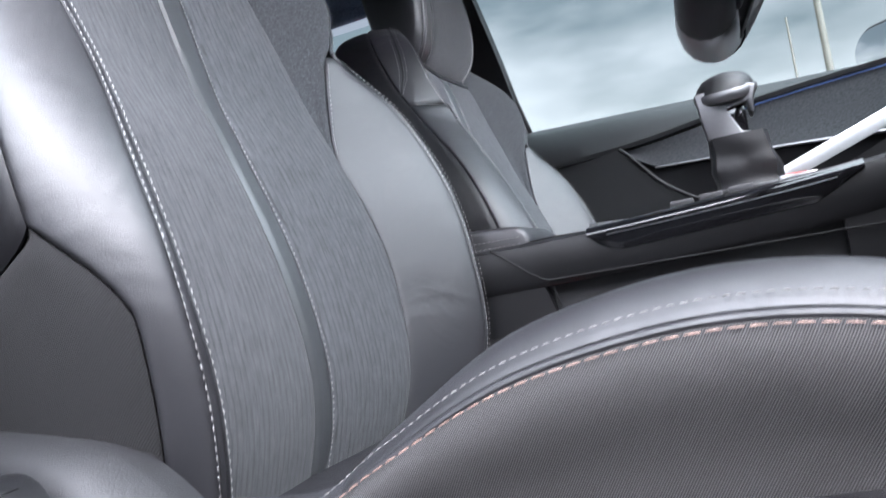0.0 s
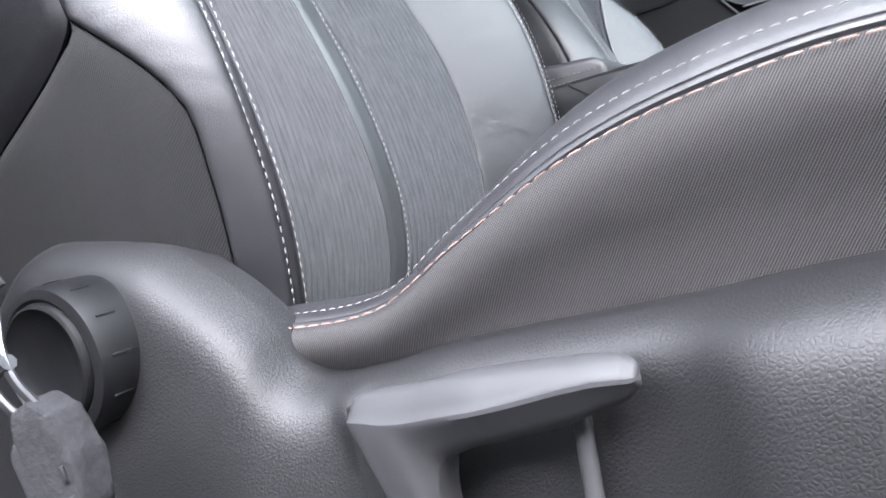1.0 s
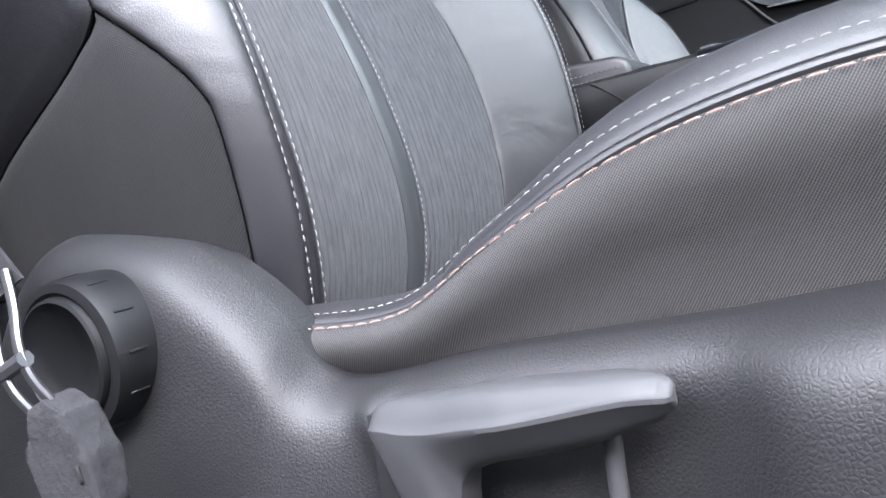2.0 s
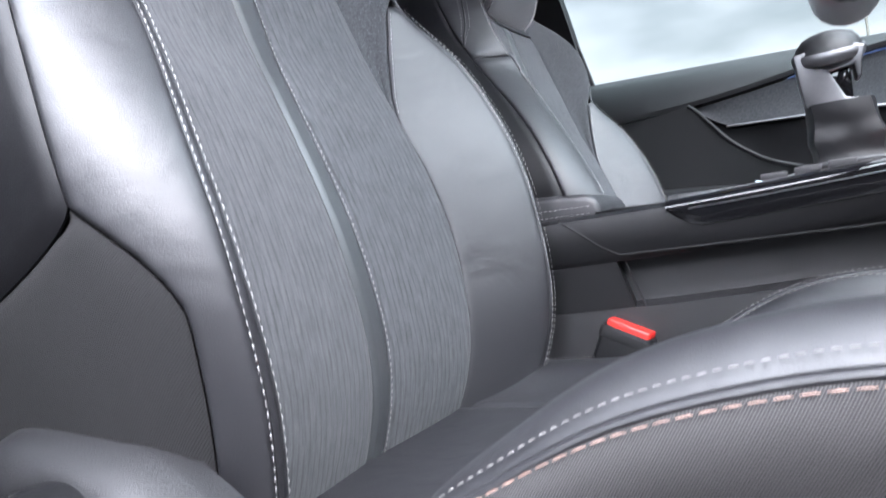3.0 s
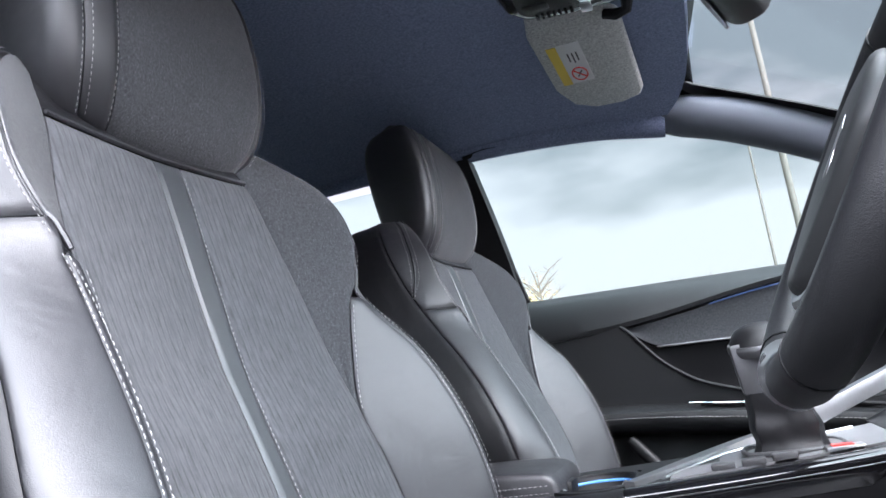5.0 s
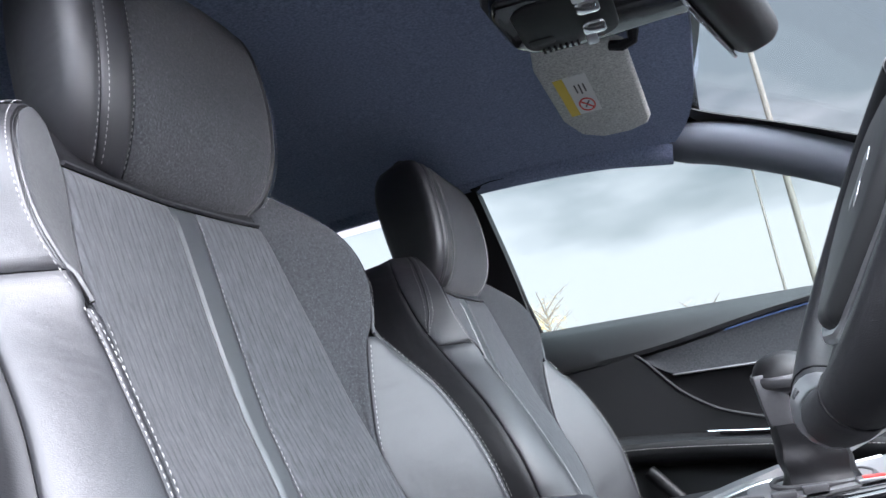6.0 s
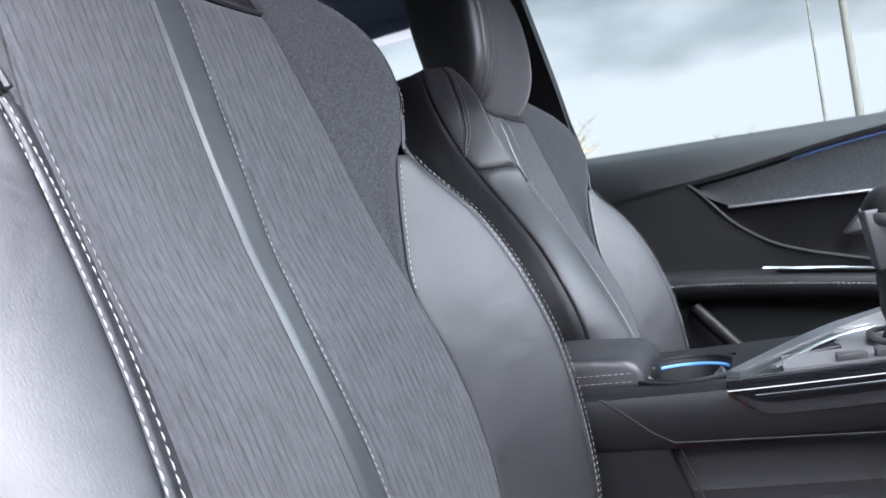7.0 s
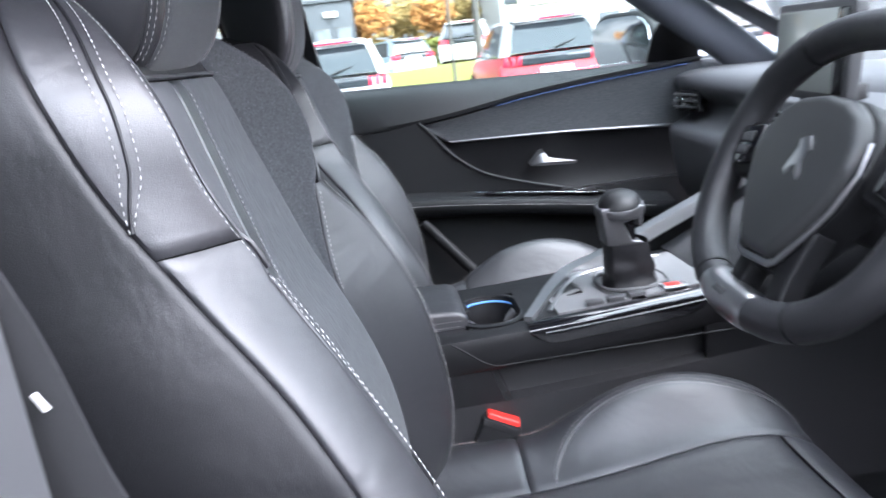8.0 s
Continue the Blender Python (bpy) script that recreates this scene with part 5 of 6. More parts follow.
part("gaiter_ring", tube([(0.027 + 0.050 * math.cos(2 * math.pi * k / 28) / max(abs(math.cos(2 * math.pi * k / 28)), abs(math.sin(2 * math.pi * k / 28))) ** 0.5, 0.908 + 0.047 * math.sin(2 * math.pi * k / 28) / max(abs(math.cos(2 * math.pi * k / 28)), abs(math.sin(2 * math.pi * k / 28))) ** 0.5, 0.8195) for k in range(28)], 0.003, 8, closed=True), PLASTIC_SMOOTH, gear, "grey gaiter ring")
# knob: a silver body with a wedge-shaped gap on its front, a tilted collar and a black domed cap
body_k = [(-0.0165, 0.934), (-0.0135, 0.905), (-0.0105, 0.880), (0.000, 0.8765), (0.040, 0.874), (0.044, 0.878), (0.040, 0.882), (0.027, 0.884), (0.0145, 0.911), (0.037, 0.915), (0.038, 0.902), (0.0425, 0.902), (0.044, 0.917), (0.049, 0.932), (0.03, 0.938)]
knob = part("knob", prism(body_k, "y", 0.886, 0.924, 0.0035, 3), KNOB_METAL, gear, "satin silver knob body")


def knob_ring(r, z, n=40):
    # the collar dips towards the driver's rear corner
    return [(0.0165 + 0.0345 * r * math.cos(2 * math.pi * k / n), 0.905 + 0.029 * r * math.sin(2 * math.pi * k / n), z + r * (0.0015 * math.cos(2 * math.pi * k / n) + 0.0065 * math.sin(2 * math.pi * k / n))) for k in range(n + 1)]


part("knob_collar", sheet([knob_ring(0.6, 0.922), knob_ring(0.9, 0.924), knob_ring(0.98, 0.928), knob_ring(1.0, 0.933), knob_ring(0.97, 0.936), knob_ring(0.90, 0.936)]), KNOB_METAL, knob, "satin silver collar")
part("knob_cap", sheet([knob_ring(0.92, 0.934), knob_ring(0.90, 0.938), knob_ring(0.82, 0.944), knob_ring(0.66, 0.950), knob_ring(0.42, 0.9535), knob_ring(0.18, 0.955), knob_ring(0.01, 0.9553)]), PLASTIC_FINE, knob, "black domed knob cap")
part("knob_core", box(0.006, 0.034, 0.892, 0.918, 0.872, 0.914, 0.003), GLOSS, knob, "gloss black core")

# ---------------------------------------------------------------- steering wheel
wheel = thing("steering_wheel", (0.081, 0.519, 1.034), "small flat-bottomed black leather steering wheel with satin spoke trim", "steering wheel")
WC = Vector((0.081, 0.519, 1.034))
WU = Vector((0.485, 0, 0.875)).normalized()
WN = Vector((-0.875, 0, 0.485)).normalized()      # towards the driver
WL = Vector((0, 1, 0))


def wp(a, b, c=0.0):
    """A point of the wheel: a across to the car's left, b up, c towards the driver."""
    return WC + WL * a + WU * b + WN * c


def rim_at(deg):
    c, s = math.cos(radians(deg)), math.sin(radians(deg))
    e = 2.35
    r = (abs(c / 0.1555) ** e + abs(s / (0.130 if s > 0 else 0.145)) ** e) ** (-1 / e)
    return wp(r * c, r * s)


def rim_part(name, a0, a1, r, mat, label, n=28):
    part(name, tube([rim_at(lerp(a0, a1, k / n)) for k in range(n + 1)], r, 16), mat, wheel, label)


rim_part("rim_grip", -58, 52, 0.0187, PUNCHED, "punched black leather grip")
rim_part("rim_grip", 128, 238, 0.0187, PUNCHED, "punched black leather grip")
rim_part("rim_top", 52.6, 127.4, 0.0182, LEATHER, "smooth black leather rim")
rim_part("rim_bottom", 238.6, 301.4, 0.0182, LEATHER, "smooth black leather rim")
for d in (52.3, 127.7, 238.3, -58.3):
    part("rim_seam", tube([rim_at(d - 0.35), rim_at(d + 0.35)], 0.0193, 16), LEATHER_SHADED, wheel)
pad_o = [(0.008 + a, b) for a, b in ((-0.078, 0.0), (-0.074, 0.025), (-0.060, 0.047), (-0.036, 0.059), (0.0, 0.063), (0.036, 0.059), (0.060, 0.047), (0.074, 0.025), (0.078, 0.0), (0.066, -0.035), (0.046, -0.066), (0.029, -0.089), (0.020, -0.093), (-0.020, -0.093), (-0.029, -0.089), (-0.046, -0.066), (-0.066, -0.035))]


def wheel_prism(outline, c0, c1, bevel):
    bm = prism(outline, "z", c0, c1, bevel, 4)
    m = Matrix((WL, WU, WN)).transposed().to_4x4()
    return moved(bm, Matrix.Translation(WC) @ m)


hub = part("hub", wheel_prism([(x * 1.055, y * 1.055) for x, y in pad_o], -0.035, 0.004, 0.006), PLASTIC_FINE, wheel, "black plastic hub")
part("hub_trim", tube([wp(x * 1.045, y * 1.045, 0.008) for x, y in pad_o[9:] + pad_o[:2]], [0.0025, 0.0040, 0.0055, 0.005, 0.0045, 0.0035, 0.003, 0.0025, 0.0022, 0.002], 8), SATIN, hub, "satin silver hub edging")
pad = part("airbag_pad", wheel_prism(pad_o, -0.004, 0.020, 0.011), PAD, hub, "smooth black airbag cover")
badge = [(-0.004, 0.022), (0.004, 0.021), (0.011, 0.017), (0.008, 0.010), (0.012, 0.000), (0.016, -0.012), (0.010, -0.018), (0.005, -0.008), (0.000, -0.006), (-0.004, -0.014), (-0.012, -0.020), (-0.013, -0.012), (-0.006, -0.002), (-0.008, 0.008), (-0.014, 0.010), (-0.010, 0.015)]
part("badge", wheel_prism(badge, 0.0185, 0.0204, 0.0003), SATIN, pad, "small chrome emblem")
for sg in (-1, 1):
    spoke = [(sg * 0.075, 0.038), (sg * 0.152, 0.030), (sg * 0.155, -0.018), (sg * 0.125, -0.030), (sg * 0.078, -0.020)]
    sp = part("spoke", wheel_prism(spoke if sg > 0 else spoke[::-1], -0.022, 0.004, 0.006), PLASTIC_FINE, wheel, "black plastic spoke")
    btn = [(sg * 0.100, 0.030), (sg * 0.145, 0.024), (sg * 0.148, -0.008), (sg * 0.125, -0.018), (sg * 0.098, -0.012)]
    part("button_pod", wheel_prism(btn if sg > 0 else btn[::-1], 0.002, 0.010, 0.003), GLOSS, sp, "gloss black button pod")
    ro = [(sg * 0.110, 0.020), (sg * 0.132, 0.016), (sg * 0.132, 0.006), (sg * 0.110, 0.008)]
    part("button", wheel_prism(ro if sg > 0 else ro[::-1], 0.008, 0.0125, 0.0015), PLASTIC_SMOOTH, sp, "grey button")
    r2 = [(sg * 0.110, 0.004), (sg * 0.132, 0.002), (sg * 0.130, -0.008), (sg * 0.112, -0.006)]
    part("button", wheel_prism(r2 if sg > 0 else r2[::-1], 0.008, 0.0125, 0.0015), PLASTIC_SMOOTH, sp, "grey button")
low_spoke = [(-0.05, -0.055), (0.05, -0.055), (0.045, -0.10), (0.05, -0.142), (0.025, -0.142), (0.02, -0.105), (-0.02, -0.105), (-0.025, -0.142), (-0.05, -0.142), (-0.045, -0.10)]
part("lower_spoke", wheel_prism(low_spoke, -0.02, 0.004, 0.004), PLASTIC_FINE, wheel, "black lower spoke")
part("spoke_insert", tube([rim_at(d) for d in (261, 262, 266, 272, 279, 286, 292, 296, 297)], [0.0165, 0.0186, 0.0194, 0.0197, 0.0198, 0.0197, 0.0194, 0.0186, 0.0165], 18), SATIN, wheel, "satin silver rim insert with small mark")
part("mark", tube([rim_at(276) + WN * 0.0188 + WU * 0.004, rim_at(284) + WN * 0.0188 + WU * 0.004], 0.0042, 8, squash=(WN, 0.3)), PLASTIC_SMOOTH, wheel)
part("column", tube([WC - WN * 0.02, WC - WN * 0.30], 0.05, 16), PLASTIC_FINE, wheel, "black steering column shroud")
stalks = thing("column_stalk", tuple(WC - WN * 0.06), "black indicator stalk behind the steering wheel", "stalk")
part("stalk_arm", tube([WC - WN * 0.06, WC - WN * 0.055 + WL * 0.12 + WU * 0.02], 0.009, 10), PLASTIC_FINE, stalks)
part("stalk_tip", tube([WC - WN * 0.055 + WL * 0.12 + WU * 0.02, WC - WN * 0.05 + WL * 0.16 + WU * 0.028], [0.010, 0.0095], 10), PLASTIC_SMOOTH, stalks)

# ---------------------------------------------------------------- dashboard
dash = thing("dashboard", (0.6, MID, 0.6), "soft dark dashboard with vents under the windscreen", "dashboard")


def dash_row(y):
    f = abs(y - MID) / 0.76
    binn = 0.065 * math.exp(-((y - 0.55) / 0.20) ** 4)
    k = 0.02 * f * f
    pts = [(1.02, 0.985), (0.80, 1.045), (0.60, 1.062 + binn * 0.6), (0.47, 1.062 + binn), (0.43, 1.050 + binn), (0.412 + k, 1.025), (0.43 + k, 1.000), (0.45 + k, 0.985), (0.44 + k, 0.955), (0.405 + k, 0.940), (0.385 + k, 0.925), (0.39 + k, 0.88), (0.43, 0.78), (0.50, 0.66), (0.60, 0.45), (0.66, 0.36)]
    return [Vector((x, y, z)) for x, z in pts]


ys = [lerp(0.17, 1.705, k / 40) for k in range(41)]
part("dash_skin", slab([smooth_path(dash_row(y), 2) for y in ys], (0.03, 0, -0.01)), DASH_SKIN, dash, "soft dark grey dashboard skin")
part("dash_line", tube([(0.388 + 0.02 * (abs(y - MID) / 0.76) ** 2, y, 0.9255) for y in [lerp(1.08, 1.70, k / 20) for k in range(21)]], 0.0014, 6), CORE, dash)


def vent(x, y, z, w, h, turn, mat_edge):
    v = part("vent", moved(prism(rounded(w, h, 0.012), "x", -0.004, 0.02, 0.004), Matrix.Translation((x, y, z)) @ Matrix.Rotation(radians(turn), 4, "Z")), GLOSS, dash, "black air vent")
    m = Matrix.Translation((x, y, z)) @ Matrix.Rotation(radians(turn), 4, "Z")
    for k in range(3):
        part("vent_slat", moved(box(-0.012, 0.0, -w * 0.42, w * 0.42, -0.002, 0.002, 0.0012), m @ Matrix.Translation((-0.002, 0, lerp(-h * 0.28, h * 0.28, k / 2))) @ Matrix.Rotation(radians(12), 4, "Y")), PLASTIC_SMOOTH, v)
    part("vent_edge", moved(prism([(w * 0.36, -h * 0.40), (w * 0.48, -h * 0.34), (w * 0.49, h * 0.34), (w * 0.36, h * 0.42), (w * 0.40, h * 0.15), (w * 0.34, 0.0), (w * 0.40, -h * 0.18)], "x", -0.012, 0.0, 0.001), m), mat_edge, v, "chrome notched edge")
    part("vent_knob", moved(box(-0.018, -0.008, -0.006, 0.006, -0.008, 0.008, 0.002), m), CHROME, v)


vent(0.425, 1.625, 0.995, 0.10, 0.052, 8, CHROME)
vent(0.345, 1.085, 0.985, 0.11, 0.065, -8, CHROME)
vent(0.35, 0.80, 0.985, 0.10, 0.06, 8, CHROME)
part("centre_hood", prism([(0.36, 0.955), (0.345, 0.965), (0.34, 1.01), (0.352, 1.03), (0.44, 1.045), (0.48, 1.0), (0.46, 0.95)], "y", 0.74, 1.155, 0.008, 3), DASH_SKIN, dash, "raised centre hood round the vents")
part("key_row", box(0.33, 0.40, 0.84, 1.06, 0.935, 0.952, 0.004), GLOSS, dash, "gloss black key row")
for k in range(6):
    part("toggle_key", moved(box(-0.02, 0.02, -0.013, 0.013, -0.004, 0.004, 0.002), Matrix.Translation((0.322, 0.865 + 0.034 * k, 0.945)) @ Matrix.Rotation(radians(18), 4, "Y")), SATIN, dash, "silver toggle key")
screen = thing("centre_screen", (0.345, 0.962, 1.04), "unlit grey touch screen standing on the dashboard", "screen")
sm = Matrix.Translation((0.335, 0.965, 1.112)) @ Matrix.Rotation(radians(-8), 4, "Z") @ Matrix.Rotation(radians(6), 4, "Y")
part("screen_frame", moved(prism(rounded(0.262, 0.140, 0.010), "x", 0.0, 0.018, 0.004), sm), PLASTIC_SMOOTH, screen, "grey screen frame")
part("screen_glass", moved(prism(rounded(0.236, 0.116, 0.004), "x", -0.0015, 0.002, 0.0008), sm), SCREEN, screen, "unlit grey-green glass")
part("screen_border", moved(prism(rounded(0.030, 0.116, 0.004), "x", -0.0025, 0.002, 0.0008), sm @ Matrix.Translation((0, -0.103, 0))), GLOSS, screen, "black key column")
part("screen_foot", box(0.345, 0.40, 0.92, 1.01, 1.03, 1.06, 0.004), PLASTIC_FINE, screen)
cluster = thing("instrument_display", (0.45, 0.55, 1.08), "unlit instrument display in a hood ahead of the wheel", "instrument cluster")
part("display_hood", prism([(0.40, 1.085), (0.41, 1.16), (0.43, 1.175), (0.56, 1.165), (0.60, 1.08)], "y", 0.39, 0.72, 0.012, 3), SOFT_DASH, cluster)
part("display_glass", box(0.392, 0.399, 0.42, 0.69, 1.09, 1.155, 0.002), SCREEN, cluster)

# ---------------------------------------------------------------- overhead things
visor = thing("sun_visor", (-0.1, 1.29, 1.45), "grey cloth sun visor folded up against the headliner", "sun visor")
vm = Matrix.Translation((-0.120, 1.262, 1.4345)) @ Matrix.Rotation(radians(-3), 4, "Z") @ Matrix.Rotation(radians(3), 4, "Y") @ Matrix.Rotation(radians(-9), 4, "X")
part("visor_board", moved(prism([(-0.070, -0.215), (0.050, -0.185), (0.064, -0.165), (0.062, 0.085), (0.054, 0.108), (0.020, 0.122), (-0.030, 0.120), (-0.066, 0.092), (-0.084, 0.03), (-0.084, -0.15)], "z", -0.009, 0.009, 0.007, 3), vm), VISOR, visor, "grey cloth visor board")
part("warning_label", moved(box(-0.064, -0.010, -0.116, 0.010, -0.0108, -0.0092, 0.0003, 1), vm), WHITE, visor, "white warning label")
part("label_band", moved(box(-0.064, -0.048, -0.1158, 0.0098, -0.0118, -0.0104, 0.0003, 1), vm), YELLOW, visor, "yellow band")
ring = [vm @ Vector((-0.029 + 0.0125 * math.cos(2 * math.pi * k / 24), -0.020 + 0.021 * math.sin(2 * math.pi * k / 24), -0.0114)) for k in range(24)]
part("label_ring", tube(ring, 0.0013, 6, closed=True), RED, visor, "red warning ring")
part("label_mark", tube([vm @ Vector((-0.038, -0.034, -0.0114)), vm @ Vector((-0.020, -0.006, -0.0114))], 0.0013, 6), RED, visor)
part("label_mark", tube([vm @ Vector((-0.033, -0.012, -0.0114)), vm @ Vector((-0.024, -0.030, -0.0114))], 0.0012, 6), INK, visor)
for k in range(3):
    part("label_text", moved(box(-0.036 + 0.007 * k, -0.0335 + 0.007 * k, -0.088, -0.062 + 0.005 * (k % 2), -0.0114, -0.0102, 0.0002, 1), vm), INK, visor, "small dark print")
part("visor_hinge", tube([(-0.085, 1.085, 1.446), (-0.068, 1.080, 1.438), (-0.052, 1.078, 1.440), (-0.048, 1.070, 1.456)], [0.008, 0.009, 0.008, 0.010], 8), PLASTIC_FINE, visor, "black hinge clip")

lamp = thing("overhead_console", (-0.09, MID, 1.455), "dark overhead console with reading lamps and switches", "overhead console")
om = Matrix.Translation((-0.080, 0.925, 1.448)) @ Matrix.Rotation(radians(3), 4, "Y")
part("overhead_body", moved(prism([(-0.125, -0.085), (0.115, -0.080), (0.128, -0.045), (0.128, 0.045), (0.115, 0.080), (-0.05, 0.092), (-0.110, 0.078), (-0.130, 0.045), (-0.135, -0.05)], "z", -0.026, 0.02, 0.012, 4), om), GLOSS, lamp, "dark glossy plastic housing")
part("overhead_rim", moved(prism([(-0.130, -0.092), (0.120, -0.088), (0.136, -0.05), (0.136, 0.05), (0.120, 0.088), (-0.05, 0.100), (-0.116, 0.085), (-0.138, 0.05), (-0.143, -0.055)], "z", -0.006, 0.012, 0.004, 2), om), PLASTIC_SMOOTH, lamp, "satin grey rim")
part("overhead_face", moved(prism(rounded(0.13, 0.135, 0.03), "z", -0.029, -0.02, 0.003), om @ Matrix.Translation((-0.045, 0, 0))), PLASTIC_FINE, lamp, "satin switch panel")
for sg in (-1, 1):
    part("reading_lens", moved(prism(rounded(0.032, 0.036, 0.010), "z", -0.033, -0.026, 0.003), om @ Matrix.Translation((-0.012, sg * 0.030, 0))), CHROME, lamp, "silvered reading lamp")
    part("lamp_switch", moved(box(-0.008, 0.008, -0.014, 0.014, -0.034, -0.028, 0.003), om @ Matrix.Translation((-0.020, sg * 0.062, 0))), SATIN, lamp, "silver rocker switch")
part("microphone_grille", moved(prism(rounded(0.036, 0.022, 0.006), "z", -0.031, -0.026, 0.002), om @ Matrix.Translation((-0.085, 0.035, 0))), PLASTIC, lamp, "grained microphone grille")
for k in range(7):
    part("grille_slot", moved(box(-0.002, 0.002, 0.0, 0.014, -0.0315, -0.028, 0.0008), om @ Matrix.Translation((-0.088 + 0.008 * k, 0.056, 0))), CORE, lamp)
part("sensor_pod", box(0.03, 0.09, 0.88, 0.97, 1.415, 1.44, 0.01), PLASTIC_FINE, lamp, "black sensor pod")
rear_view = thing("rear_view_mirror", (0.11, MID, 1.40), "black-backed rear view mirror on the windscreen", "mirror")
rm = Matrix.Translation((0.034, 0.872, 1.350)) @ Matrix.Rotation(radians(-16), 4, "Z") @ Matrix.Rotation(radians(-10), 4, "Y")
part("mirror_back", moved(prism(rounded(0.235, 0.072, 0.03, 6), "x", 0.0, 0.060, 0.024, 5), rm), PLASTIC_FINE, rear_view, "black mirror housing")
part("mirror_glass", moved(prism(rounded(0.225, 0.062, 0.026, 6), "x", -0.003, 0.002, 0.001), rm), CHROME, rear_view, "silvered mirror glass")
part("mirror_stem", tube([(0.075, 0.92, 1.350), (0.10, 0.925, 1.435)], 0.011, 10), PLASTIC_FINE, rear_view)

# near-side B-post trim that shows behind the seat
solo("post_trim", slab([[Vector((-0.4585 - 0.03 * k + 0.012 * (1.09 - z), 0.150 - 0.035 * math.sin(math.pi * k / 10), z)) for k in range(7)] for z in (0.42, 0.6, 0.8, 1.0, 1.1, 1.22)], (-0.004, -0.03, 0)), TRIM_GREY, "smooth grey door pillar trim", "pillar trim", "structure", (-0.55, 0.14, 0.7))

# ---------------------------------------------------------------- outdoors
ASPHALT = material("worn_asphalt", (0.055, 0.055, 0.057), 0.9, bump=0.6, spots=0.3, spot_scale=0.6)
GRASS = material("autumn_grass", (0.20, 0.19, 0.035), 0.95, bump=0.4, spots=0.35, spot_scale=0.9)
HEDGE = material("yellow_green_hedge_leaf", (0.15, 0.16, 0.025), 0.8, spots=0.4, spot_scale=2.0)
ORANGE = material("orange_autumn_leaf", (0.42, 0.19, 0.05), 0.8, spots=0.4, spot_scale=1.2)
OCHRE = material("ochre_autumn_leaf", (0.36, 0.25, 0.085), 0.8, spots=0.4, spot_scale=1.2)
BARK = material("grey_bark", (0.13, 0.11, 0.09), 0.9, bump=0.6, spots=0.3)
CLAD = material("anthracite_cladding", (0.05, 0.055, 0.06), 0.55, spots=0.15, spot_scale=0.7)
PALE = material("pale_render", (0.55, 0.54, 0.50), 0.8, spots=0.1, spot_scale=0.8)
CREAM = material("cream_sign_board", (0.70, 0.64, 0.42), 0.6, spots=0.08)
TEAL = material("weathered_teal_roof", (0.24, 0.36, 0.35), 0.6, spots=0.15)
STEEL = material("galvanised_steel", (0.075, 0.068, 0.056), 0.7, 0.0, spots=0.15)
WHITE_CAR = material("white_car_paint", (0.62, 0.62, 0.62), 0.3, coat=0.3, spots=0.03)
RED_CAR = material("red_car_paint", (0.62, 0.015, 0.03), 0.3, coat=0.15, spots=0.05)
BLUE_CAR = material("grey_blue_car_paint", (0.25, 0.31, 0.37), 0.25, coat=0.6, spots=0.05)
TAIL = material("red_tail_lamp", (0.75, 0.02, 0.05), 0.25, spots=0.05)
TYRE = material("tyre_rubber", (0.02, 0.02, 0.02), 0.9, bump=0.3, spots=0.1)
DARK_GLASS = material("dark_car_glass", (0.03, 0.035, 0.04), 0.05, spots=0.05)
WIN = material("dark_window_pane", (0.09, 0.10, 0.11), 0.08, spots=0.1)
LINE = material("worn_white_paint", (0.55, 0.55, 0.53), 0.8, bump=0.3, spots=0.2)

gx = [-400, -120, -40, -20, -10, -5, 0, 5, 10, 20, 40, 120, 400]
gy = [-400, -60, -15, -5, 0, 5, 10, 15, 18, 20, 22, 24, 27, 31, 36, 45, 70, 140, 500]


def ground_z(x, y):
    return 0.75 * min(1, max(0, (y - 18.5) / 5.0)) ** 1.5 + 0.004 * max(0, y - 30)


solo("ground", sheet([[Vector((x, y, ground_z(x, y))) for x in gx] for y in gy]), ASPHALT, "worn grey asphalt car park", "ground", "structure", (0, 10, 0))
solo("verge", slab([[Vector((x, y, ground_z(x, y) + 0.05)) for x in (-30, -15, -6, -1, 3, 8, 14)] for y in (20.2, 21.5, 23, 25, 28, 32)], (0, 0, -0.08)), GRASS, "yellowing grass verge on a bank", "grass", "structure", (0, 24, 0.7))
solo("kerb", box(-30, 14, 19.95, 20.2, 0.05, 0.40, 0.02), PALE, "pale concrete kerb by the verge", "kerb", "structure", (0, 20, 0.2))
for k in range(6):
    solo("bay_line", box(-4.55 + 2.85 * k, -4.45 + 2.85 * k, 9.5, 14.5, 0.002, 0.006, 0.001, 1), LINE, "worn white bay line", "road marking", "structure", (-4.5 + 2.85 * k, 12, 0))


